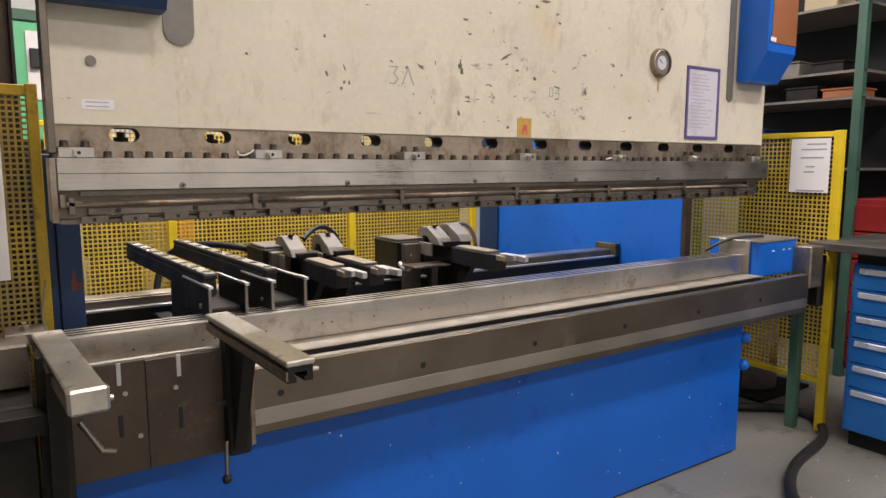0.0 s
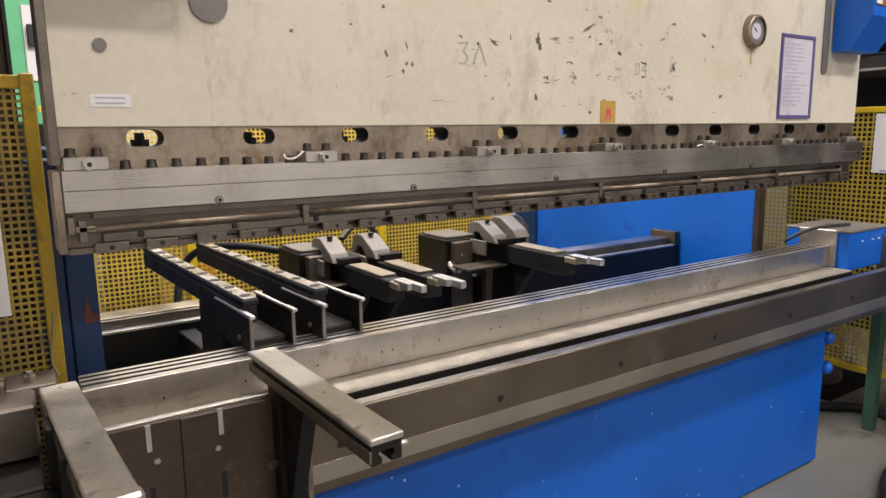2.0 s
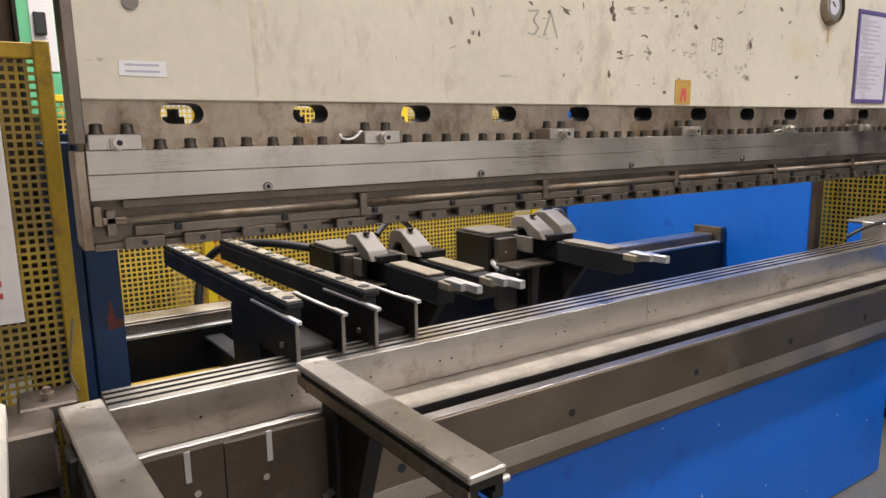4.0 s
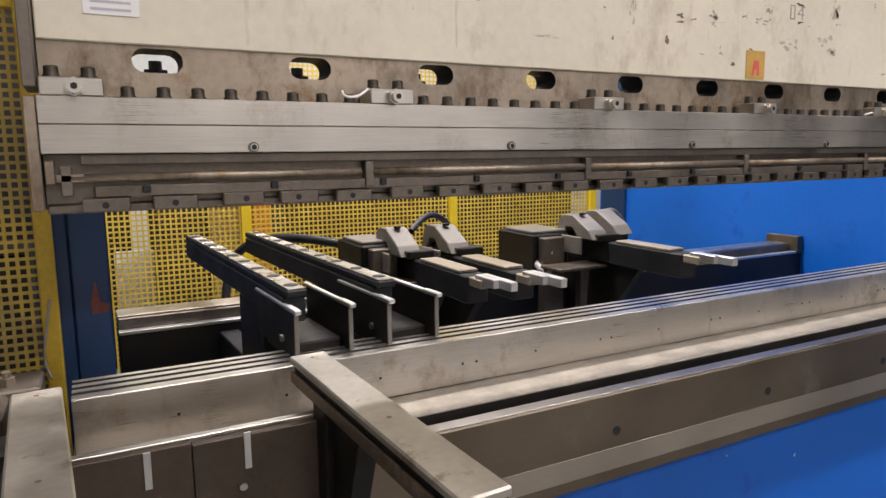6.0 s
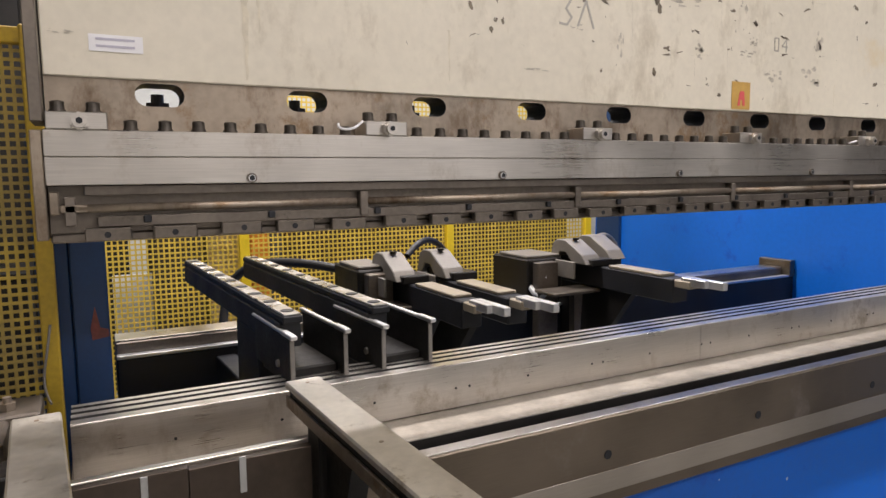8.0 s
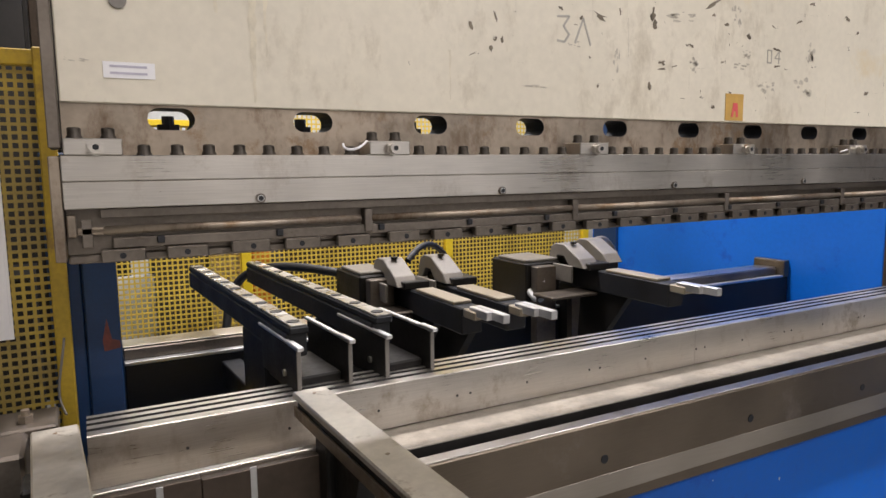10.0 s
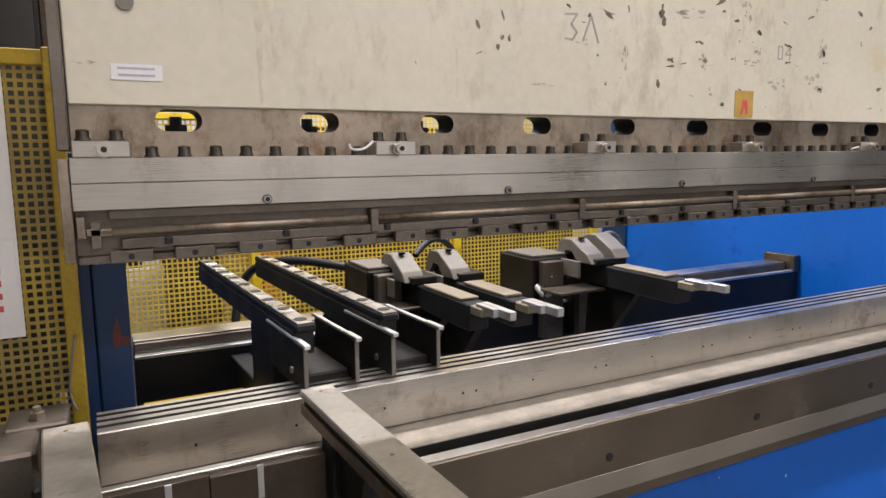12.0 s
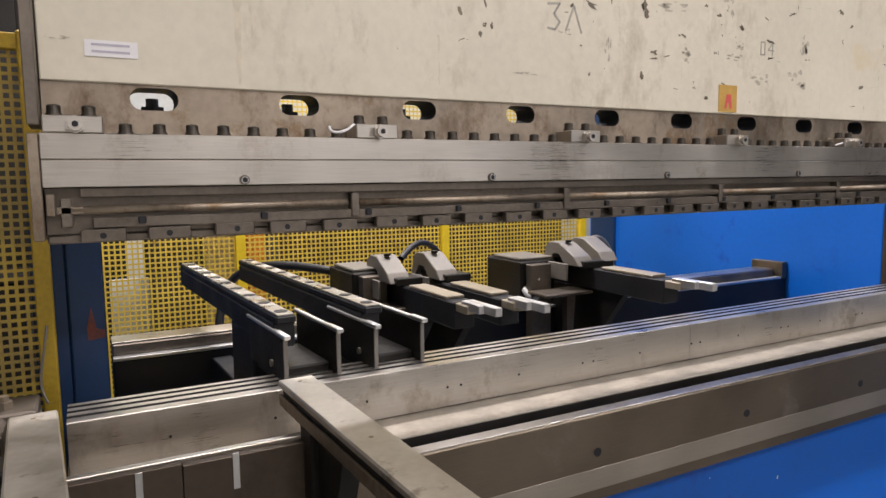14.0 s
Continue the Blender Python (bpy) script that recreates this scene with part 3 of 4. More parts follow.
def gauge_finger(x, zt, y_tip, hood_x):
    g = thing("gauge_finger", "black back gauge finger with tan top plate and bright tips", "back gauge", "gauge fingers")
    part("arm", boxed(x - 0.034, x + 0.034, y_tip + 0.16, 1.02, zt - 0.082, zt - 0.004, bev=0.004), BLACK, g)
    part("top_plate", boxed(x - 0.032, x + 0.030, y_tip + 0.21, y_tip + 0.46, zt - 0.0035, zt + 0.006, bev=0.002), TAN, g)
    part("finger_block", boxed(x - 0.028, x + 0.028, y_tip + 0.10, y_tip + 0.21, zt - 0.030, zt - 0.0055, bev=0.003), TAN, g)
    part("tip", boxed(x - 0.022, x - 0.004, y_tip + 0.045, y_tip + 0.14, zt - 0.020, zt + 0.004, bev=0.002), ALU, g)
    part("tip", boxed(x + 0.002, x + 0.024, y_tip, y_tip + 0.15, zt - 0.022, zt + 0.002, bev=0.002), ALU, g)
    part("hood", hood(B(), hood_x, y_tip + 0.62, zt + 0.085), GREYPAINT, g, "grey cast hood")
    part("hood_bolt", rod(B(), (hood_x, y_tip + 0.62, zt + 0.085), (hood_x, y_tip + 0.62, zt + 0.092), 0.012, 10), OILY_AND_SHADE, g)
    part("hood_base", boxed(hood_x - 0.02, hood_x + 0.075, y_tip + 0.50, y_tip + 0.69, zt - 0.0035, zt + 0.022, bev=0.003), OILY_AND_SHADE, g)
    part("web", prism(B(), [(y_tip + 0.36, zt - 0.083), (0.98, zt - 0.083), (0.98, 0.86), (y_tip + 0.50, 0.92)], "x", x - 0.014, x + 0.014), OILY_AND_SHADE, g)
    part("cable", boxed(hood_x - 0.066, hood_x - 0.056, y_tip + 0.55, y_tip + 0.68, zt - 0.05, zt + 0.012, bev=0.002), GREYPAINT, g)
    return g


gauge_finger(0.935, 1.168, 0.28, 0.90)
gauge_finger(1.062, 1.172, 0.24, 1.06)
gauge_finger(1.660, 1.182, 0.20, 1.61)


def carriage(x0, x1, y0):
    c = thing("gauge_carriage", "dark grey back gauge carriage on the beam", "carriage", "gauge carriages")
    part("block", boxed(x0, x1, y0, y0 + 0.24, 1.041, 1.20, bev=0.006), OILY_AND_SHADE, c)
    part("lid", boxed(x0 + 0.005, x1 - 0.005, y0 + 0.01, y0 + 0.20, 1.2005, 1.212, bev=0.003), GREYPAINT, c)
    part("front_plate", boxed(x0 + 0.02, x0 + 0.11, y0 - 0.04, y0 - 0.001, 0.90, 1.19, bev=0.003), DARKSTEEL, c)
    part("bracket", boxed(x0 + 0.0, x1 + 0.05, y0 - 0.16, y0 - 0.041, 1.085, 1.097, bev=0.003), DARKSTEEL, c)
    part("leg", prism(B(), [(x0 + 0.12, 1.084), (x0 + 0.16, 1.084), (x0 + 0.145, 0.86), (x0 + 0.125, 0.86)], "y", y0 - 0.12, y0 - 0.09), DARKSTEEL, c)
    return c


carriage(0.78, 0.90, 0.92)
carriage(1.42, 1.58, 0.86)
second = part("hood", hood(B(), 1.76, 0.86, 1.272), GREYPAINT)
tagged(second, "grey cast hood beside the gauge finger", "cover")
part("hood_foot", boxed(-0.05, 0.06, -0.06, 0.06, -0.17, -0.076, bev=0.004), OILY_AND_SHADE, second).matrix_basis = pose(1.76, 0.86, 1.272)

tagged(tube("grey_cable", [(1.47, 0.98, 1.16), (1.44, 0.90, 1.12), (1.43, 0.84, 1.08), (1.46, 0.82, 1.05), (1.5, 0.84, 1.10), (1.47, 0.83, 1.14)], 0.012, SILVER),
       "loop of silver grey cable on the carriage", "cable")
tagged(tube("grey_hose", [(1.78, 0.90, 1.26), (1.86, 0.95, 1.27), (1.96, 1.0, 1.24), (2.02, 1.02, 1.15), (2.02, 1.04, 1.04)], 0.011, GREYPAINT), "thin grey hose arching to the beam", "hose")
tagged(tube("black_hose", [(0.86, 1.15, 1.16), (0.74, 1.25, 1.19), (0.62, 1.45, 1.19), (0.52, 1.6, 1.14), (0.46, 1.6, 1.02), (0.44, 1.55, 0.85), (0.44, 1.5, 0.7)], 0.017, RUBBER),
       "thick black hose behind the stop arms", "hose")
tagged(tube("black_hose", [(1.02, 1.05, 1.22), (1.10, 1.10, 1.28), (1.20, 1.15, 1.27), (1.26, 1.15, 1.18), (1.26, 1.1, 1.05)], 0.012, RUBBER), "black hose arching to the beam", "hose")


# ---------------------------------------------------------------- fences
def lattice(bm, w, h, pitch, bar, depth=0.002):
    """A punched sheet: upright and level bars with square holes between."""
    def bar_box(x0, x1, y0, y1, z0, z1):
        v = [bm.verts.new((x, y, z)) for x in (x0, x1) for y in (y0, y1) for z in (z0, z1)]
        for q in ((0, 1, 3, 2), (4, 6, 7, 5), (0, 4, 5, 1), (2, 3, 7, 6), (0, 2, 6, 4), (1, 5, 7, 3)):
            bm.faces.new([v[c] for c in q])
    for k in range(int(w / pitch) + 1):
        bar_box(k * pitch - bar / 2, k * pitch + bar / 2, 0, depth, 0, h)
    for k in range(int(h / pitch) + 1):
        bar_box(0, w, -0.0005, depth + 0.0005, k * pitch - bar / 2, k * pitch + bar / 2)
    return bm


def fence_panel(name, label, w, z0, z1, mat, m, pitch=0.026, bar=0.0082, post=0.052, posts=(True, True), post_mat=None):
    f = thing(name, label, "fence", "guard fences")
    f.matrix_basis = m
    sheet = part("punched_sheet", lattice(B(), w - 2 * post * 0.5, z1 - z0, pitch, bar), mat, f)
    sheet.matrix_basis = pose(post * 0.5, 0, z0)
    tagged(sheet, kind="stuff")
    for s, on in ((0, posts[0]), (w, posts[1])):
        if on:
            part("post", boxed(s - post / 2, s + post / 2, -0.02, 0.02, 0.0, z1 + 0.02, bev=0.003), post_mat or YELLOW, f)
    for z in (z0, z1):
        part("rail", boxed(0, w, -0.015, 0.015, z - 0.015, z + 0.015, bev=0.002), post_mat or YELLOW, f)
    return f


for x, w, top_z in ((0.045, 0.68, 1.80), (0.725, 1.24, 2.25), (1.965, 1.085, 2.25)):
    fence_panel("guard_fence", "yellow punched sheet guard fence behind the machine", w, 0.30, top_z, MESHY, pose(x, 2.47, 0), posts=(False, True))
fence_panel("guard_fence", "yellow punched guard fence with a notice on it", 2.4, 0.30, 1.745, MESHY, pose(3.81, 0.0, 0, 0, 0, 90), posts=(True, True), post=0.05)
fence_panel("guard_fence", "dirty yellow punched guard fence beside the machine", 1.2, 0.40, 1.78, DIRTYMESH, pose(-1.276, 0.366, 0), pitch=0.0165, bar=0.0062, posts=(True, True), post=0.030, post_mat=DIRTYYELLOW)

notice = thing("notice_sheet", "white printed notice taped to the yellow fence", "notice")
part("sheet", boxed(3.784, 3.786, 0.035, 0.262, 1.41, 1.722, bev=0), PAPER, notice)
for y0, y1, z in ((0.06, 0.17, 1.69), (0.055, 0.20, 1.66), (0.07, 0.20, 1.612), (0.12, 0.17, 1.56), (0.12, 0.18, 1.53), (0.06, 0.22, 1.421)):
    part("print_bar", boxed(3.7825, 3.7838, y0, y1, z - 0.004, z + 0.004, bev=0), GREYINK, notice)

# wall calendar: three months of small bars
cal = thing("calendar", "white three-month calendar with grey and red dates", "calendar")
cal.location.x = -0.008
part("sheet", boxed(-0.46, -0.152, 0.357, 0.360, 1.235, 1.79, bev=0), PAPER, cal)
for b, z in enumerate((1.78, 1.60, 1.43)):
    part("month_sheet", boxed(-0.455, -0.157, 0.3535, 0.3565, z - 0.165, z, bev=0), PAPER, cal)
    for r in range(5):
        for c in range(7):
            zz, xx = z - 0.035 - 0.025 * r, -0.43 + 0.04 * c
            part("date", boxed(xx - 0.006, xx + 0.006, 0.3525, 0.3533, zz - 0.006, zz + 0.006, bev=0), REDINK if c == 6 else GREYINK, cal)

# ---------------------------------------------------------------- things on the ram panel
gauge = thing("pressure_gauge", "round pressure gauge with a steel rim", "gauge")
gauge.location = (2.298, 0.057, 2.015)
rim = B()
bmesh.ops.create_cone(rim, cap_ends=False, segments=40, radius1=0.064, radius2=0.058, depth=0.022, matrix=pose(0, -0.011, 0, 90))
bmesh.ops.create_cone(rim, cap_ends=False, segments=40, radius1=0.050, radius2=0.058, depth=0.004, matrix=pose(0, -0.020, 0, -90))
part("rim", rim, WORN, gauge, smooth=True)
part("dial", rod(B(), (0, 0, 0), (0, -0.016, 0), 0.052, 32), GREYPAINT, gauge)
part("dial_ring", rod(B(), (0, -0.016, 0), (0, -0.017, 0), 0.030, 32), DOCPAPER, gauge)
part("needle", boxed(-0.022, 0.004, -0.019, -0.0175, -0.002, 0.002, bev=0, m=pose(0, 0, 0, 0, 35, 0)), DARKINK, gauge)
part("drip_stain", boxed(-0.004, 0.003, -0.0012, 0.0, -0.12, -0.066, bev=0), STICKER, gauge, "yellow dried drip")

doc = thing("framed_sheet", "printed sheet in a violet frame on the ram", "notice", at=(-0.018, 0, -0.045))
for x0, x1, z0, z1 in ((2.512, 2.526, 1.735, 2.068), (2.744, 2.758, 1.735, 2.068), (2.5265, 2.7435, 1.735, 1.749), (2.5265, 2.7435, 2.054, 2.068)):
    part("frame_bar", boxed(x0, x1, 0.050, 0.0565, z0, z1, bev=0.001), PURPLE, doc)
part("sheet", boxed(2.527, 2.743, 0.0535, 0.0565, 1.7495, 2.0535, bev=0), DOCPAPER, doc)
random.seed(3)
for k in range(16):
    z = 2.03 - 0.016 * k
    part("print_bar", boxed(2.545, 2.545 + random.uniform(0.09, 0.17), 0.0528, 0.0534, z - 0.003, z + 0.003, bev=0), LILACINK, doc)

for x, z, top, w in ((0.271, 1.896, 2.9, 0.082), (2.825, 1.875, 2.9, 0.046)):
    st = B()
    pts = [(x + w / 2 * math.cos(radians(180 + 180 * j / 12)), z + w / 2 + w / 2 * math.sin(radians(180 + 180 * j / 12))) for j in range(13)]
    prism(st, pts + [(x + w / 2, top), (x - w / 2, top)], "y", 0.051, 0.0565)
    tagged(part("guide_strap", st, GREYPAINT), "grey steel strap with a rounded end on the ram", "strap")
tagged(part("cover_disc", rod(B(), (0.048, 0.0566, 1.836), (0.048, 0.053, 1.836), 0.0135, 24), GREYPAINT), "small round grey cover disc", "disc")

lab = thing("type_label", "white paper label with two printed lines", "label")
part("label_sheet", boxed(0.020, 0.098, 0.0555, 0.0567, 1.712, 1.738, bev=0), PAPER, lab)
for z in (1.731, 1.720):
    part("print_bar", boxed(0.030, 0.086, 0.0549, 0.0554, z - 0.0018, z + 0.0018, bev=0), LILACINK, lab)
stk = thing("warning_sticker", "faded orange sticker with a red mark", "sticker")
part("sticker_sheet", boxed(1.490, 1.560, 0.0555, 0.0567, 1.676, 1.746, bev=0), STICKER, stk)
part("red_mark", prism(B(), [(1.512, 1.685), (1.520, 1.685), (1.522, 1.70), (1.530, 1.70), (1.532, 1.685), (1.54, 1.685), (1.536, 1.722), (1.520, 1.722)], "y", 0.0545, 0.0554), REDINK, stk)


def stroke(name, pts, r, mat, label, cat):
    q = B()
    for (x0, z0), (x1, z1) in zip(pts, pts[1:]):
        d = Vector((x1 - x0, 0, z1 - z0))
        a = math.degrees(math.atan2(d.z, d.x))
        box(q, -r * 0.4, d.length + r * 0.4, 0.0, 0.0006, -r, r, bev=0, m=pose(x0, 0.0562, z0, 0, -a, 0))
    return tagged(part(name, q, mat), label, cat)


stroke("marker_three", [(0.935, 1.892), (0.968, 1.895), (0.952, 1.872), (0.968, 1.855), (0.955, 1.838), (0.935, 1.840)], 0.0025, FADED, "faded hand-drawn numeral three", "marking")
stroke("marker_wedge", [(0.985, 1.838), (1.008, 1.894), (1.030, 1.836)], 0.0025, FADED, "faded hand-drawn wedge mark", "marking")
stroke("marker_zero", [(1.652, 1.868), (1.668, 1.868), (1.668, 1.835), (1.652, 1.835), (1.652, 1.868)], 0.0018, FADED, "faded hand-drawn grey zero", "marking")
stroke("marker_four", [(1.70, 1.835), (1.70, 1.868), (1.682, 1.848), (1.706, 1.848)], 0.0018, FADED, "faded hand-drawn grey four", "marking")

# chips and scratches in the cream paint
random.seed(21)
chips = B()
SPOTS = [(1.057, 1.904, 0.023, 0.0080), (1.223, 1.924, 0.009, 0.0170), (1.432, 1.967, 0.031, 0.0050), (1.485, 1.921, 0.011, 0.0050), (0.771, 1.828, 0.006, 0.0070), (0.789, 1.830, 0.005, 0.0070), (0.761, 1.809, 0.006, 0.0070),
         (1.260, 1.797, 0.014, 0.0030), (1.690, 1.871, 0.017, 0.0040), (1.690, 1.828, 0.019, 0.0030), (1.217, 1.752, 0.006, 0.0100), (1.053, 1.747, 0.004, 0.0050), (1.119, 1.919, 0.005, 0.0080), (1.784, 1.954, 0.017, 0.0030),
         (1.838, 2.007, 0.015, 0.0040), (1.231, 1.901, 0.011, 0.0120), (0.711, 1.853, 0.005, 0.0090), (0.771, 1.878, 0.003, 0.0150), (1.576, 1.898, 0.013, 0.0070), (1.358, 1.858, 0.012, 0.0040),
         (2.12, 1.77, 0.012, 0.007), (0.46, 1.89, 0.007, 0.006), (1.25, 2.08, 0.014, 0.008), (1.62, 2.19, 0.03, 0.006), (1.40, 2.17, 0.02, 0.005)]
for k in range(150):
    x = random.gauss(1.45, 0.42)
    if not 0.1 < x < 3.05:
        continue
    s = random.uniform(0.0007, 0.0028)
    SPOTS.append((x, random.uniform(1.70, 2.25), s * random.choice((0.5, 1, 5)), s * random.choice((0.5, 0.8, 3))))
for x, z, a, b in SPOTS:
    for c in range(random.choice((1, 2, 3))):
        n, tilt = 9, random.uniform(-0.5, 0.5)
        ox, oz, f = (0, 0, 1) if c == 0 else (random.uniform(-1.3, 1.3) * a, random.uniform(-1.3, 1.3) * b, random.uniform(0.25, 0.5))
        vs = []
        for k in range(n):
            g_, rr_ = 6.283 * k / n, f * random.choice((0.35, 0.7, 1.0, 1.15))
            px, pz = a * rr_ * math.cos(g_), b * rr_ * math.sin(g_)
            vs.append(chips.verts.new((x + ox + px * math.cos(tilt) - pz * math.sin(tilt), 0.0562, z + oz + px * math.sin(tilt) + pz * math.cos(tilt))))
        chips.faces.new(vs)
bmesh.ops.recalc_face_normals(chips, faces=chips.faces)
tagged(part("paint_chips", chips, CHIP), "dark chips and scratches in the cream paint", "paint wear", kind="stuff")

# grey rubbed smears and thin long scratches
random.seed(23)
smears = B()
SMEARS = [(1.549, 1.818, 0.029, 0.0080), (1.564, 1.853, 0.018, 0.0120), (0.871, 1.736, 0.040, 0.0030), (1.109, 1.811, 0.009, 0.0280), (1.363, 1.810, 0.016, 0.0170), (1.655, 1.772, 0.032, 0.0180),
          (0.983, 1.836, 0.016, 0.0060), (1.334, 1.925, 0.048, 0.0120), (1.517, 1.953, 0.021, 0.0290), (1.839, 1.880, 0.020, 0.0310), (1.812, 1.777, 0.040, 0.0220), (-0.017, 1.738, 0.016, 0.0030)]
for x, z, a, b in SMEARS:
    for c in range(9):
        ox, oz, f = random.uniform(-1, 1) * a, random.uniform(-1, 1) * b, random.uniform(0.12, 0.45)
        vs = []
        for k in range(8):
            g_, rr_ = 6.283 * k / 8, f * random.uniform(0.4, 1.2)
            vs.append(smears.verts.new((x + ox + a * rr_ * math.cos(g_), 0.05635, z + oz + b * rr_ * math.sin(g_))))
        smears.faces.new(vs)
for k in range(26):
    x, z, l, t_ = random.gauss(1.35, 0.4), random.uniform(1.70, 2.1), random.uniform(0.02, 0.11), random.choice((0.08, -0.1, 1.45, 1.6, 0.02))
    dx, dz, w = l * math.cos(t_), l * math.sin(t_), 0.0005
    smears.faces.new([smears.verts.new(p) for p in ((x, 0.05630, z - w), (x + w, 0.05630, z - w), (x + dx + w, 0.05630, z + dz), (x + dx, 0.05630, z + dz + w))])
bmesh.ops.recalc_face_normals(smears, faces=smears.faces)
tagged(part("rubbed_smears", smears, SMEAR), "grey rubbed smears and fine scratches on cream paint", "paint wear", kind="stuff")


stains = B()
random.seed(31)
for x, z0, z1, w in ((0.262, 1.68, 1.90, 0.010), (0.285, 1.76, 1.90, 0.005), (0.20, 1.83, 1.96, 0.012), (2.31, 1.90, 1.985, 0.004), (0.66, 1.70, 1.80, 0.003), (1.92, 1.69, 1.76, 0.003)):
    left, right, n = [], [], 14
    for j in range(n + 1):
        z, ww = z0 + (z1 - z0) * j / n, w * (0.25 + 0.75 * j / n) * random.uniform(0.6, 1.2)
        xx = x + random.uniform(-0.0015, 0.0015)
        left.append(stains.verts.new((xx - ww, 0.0561, z)))
        right.append(stains.verts.new((xx + ww, 0.0561, z)))
    for j in range(n):
        stains.faces.new((left[j], right[j], right[j + 1], left[j + 1]))
bmesh.ops.recalc_face_normals(stains, faces=stains.faces)
tagged(part("rust_runs", stains, STAIN), "thin brown rust runs down the cream paint", "rust stain", kind="stuff")

# blue boxes hung on the ram's front
def ram_box(x0, x1, label, m):
    b = thing("control_box", label, "control box", "ram boxes")
    part("body", prism(B(), [(-0.10, 2.10), (-0.10, 2.60), (0.050, 2.60), (0.050, 1.97), (-0.02, 1.97)], "x", x0, x1), m, b)
    return b


cb = ram_box(2.872, 3.11, "blue sheet metal box with a brown reflection painted on top", BLUE)
# thin brown plate paints a warm reflection on the box's front
part("face_reflection", boxed(2.90, 3.108, -0.1035, -0.1005, 2.14, 2.58, bev=0.001), RUST, cb, "brown reflection painted on the box face")
part("tag", boxed(2.885, 2.93, -0.1065, -0.1040, 2.145, 2.165, bev=0), PAPER, cb)
cl = ram_box(-0.042, 0.226, "dark blue sheet metal box over the ram", NAVY)

# ---------------------------------------------------------------- right end of the machine
bx = thing("blue_end_box", "blue steel box standing at the bed's end", "box")
part("body", boxed(3.142, 3.50, 0.04, 0.34, 0.979, 1.160, bev=0.004), BLUE, bx)
part("lid", boxed(3.139, 3.52, 0.035, 0.345, 1.1605, 1.172, bev=0.003), GREYPAINT, bx)
for x in (3.26, 3.36, 3.42):
    part("scuff", boxed(x, x + 0.018, 0.038, 0.0395, 1.11, 1.116, bev=0), PAPER, bx)
tagged(tube("black_cable", [(3.05, 0.30, 1.10), (3.10, 0.20, 1.19), (3.16, 0.15, 1.185), (3.3, 0.12, 1.184)], 0.008, RUBBER), "black cable lying over the box", "cable")

eb = thing("beam_end_bracket", "dark steel clamp bracket at the beam's end", "bracket")
part("clamp", boxed(3.47, 3.60, -0.06, 0.05, 0.90, 1.13, bev=0.006), WORN, eb)
part("hook", boxed(3.60, 3.66, -0.05, 0.02, 0.78, 1.05, bev=0.012), OILY_AND_SHADE, eb)
part("leg", boxed(3.70, 3.755, 0.10, 0.155, 0.0, 1.05, bev=0.003), DKGREEN, eb, "dark green leg")
part("link", boxed(3.655, 3.76, 0.0, 0.16, 1.0, 1.06, bev=0.004), OILY_AND_SHADE, eb)

cab = thing("drawer_cabinet", "blue workshop drawer cabinet with silver handles", "cabinet")
part("body", boxed(3.716, 4.35, -1.0, -0.165, 0.09, 1.035, bev=0.003), LIGHTBLUE, cab)
part("plinth", boxed(3.75, 4.33, -0.98, -0.19, 0.0, 0.089, bev=0.002), OILY_AND_SHADE, cab)
for k, (z0, z1) in enumerate(((0.90, 1.025), (0.765, 0.893), (0.63, 0.758), (0.49, 0.623), (0.35, 0.483), (0.10, 0.343))):
    d = part("drawer", boxed(3.700, 3.7155, -0.985, -0.185, z0, z1, bev=0.002), LIGHTBLUE, cab)
    part("handle", boxed(3.684, 3.6995, -0.97, -0.21, z1 - 0.042, z1 - 0.010, bev=0.004), SILVER, d, "silver grip rail")
top = thing("bench_top", "dark worn bench top over the drawer cabinet", "worktop")
part("board", boxed(3.60, 4.40, -1.1, 0.03, 1.10, 1.145, bev=0.004), WORKTOP, top)
part("packer", boxed(3.72, 4.34, -0.98, -0.18, 1.036, 1.099, bev=0.002), OILY_AND_SHADE, top)

tagged(tube("floor_hose", [(3.40, 0.62, 0.03), (3.72, 0.44, 0.03), (3.95, 0.30, 0.03), (3.95, 0.08, 0.03), (3.66, -0.13, 0.03), (3.34, -0.16, 0.03), (3.02, -0.24, 0.03), (2.70, -0.45, 0.03), (2.5, -0.8, 0.03)], 0.026, RUBBER),
       "thick black hose lying on the floor", "hose")

# waste drums and a red cabinet in the dim corner
drum = thing("grey_drum", "grey dented drum standing behind the beam", "drum")
part("body", rod(B(), (4.25, 0.75, 0.02), (4.25, 0.75, 0.62), 0.20, 28), GREYPAINT, drum, smooth=False)
part("base", boxed(3.95, 4.55, 0.45, 1.05, 0.0, 0.0195, bev=0.0), OILY_AND_SHADE, drum)
bin_ = thing("dark_bin", "dark steel bin on the floor", "bin")
part("body", boxed(3.55, 4.0, 0.62, 1.1, 0.0, 0.30, bev=0.01), OILY_AND_SHADE, bin_)
part("rim", boxed(3.53, 4.02, 0.60, 1.12, 0.3005, 0.33, bev=0.005), DARKSTEEL, bin_)
redc = thing("red_cabinet", "dark red tool cabinet with drawers", "cabinet")
part("body", boxed(5.02, 5.6, -0.6, 0.46, 0.06, 1.33, bev=0.005), RED, redc)
part("plinth", boxed(5.05, 5.58, -0.58, 0.44, 0.0, 0.059, bev=0.0), OILY_AND_SHADE, redc)
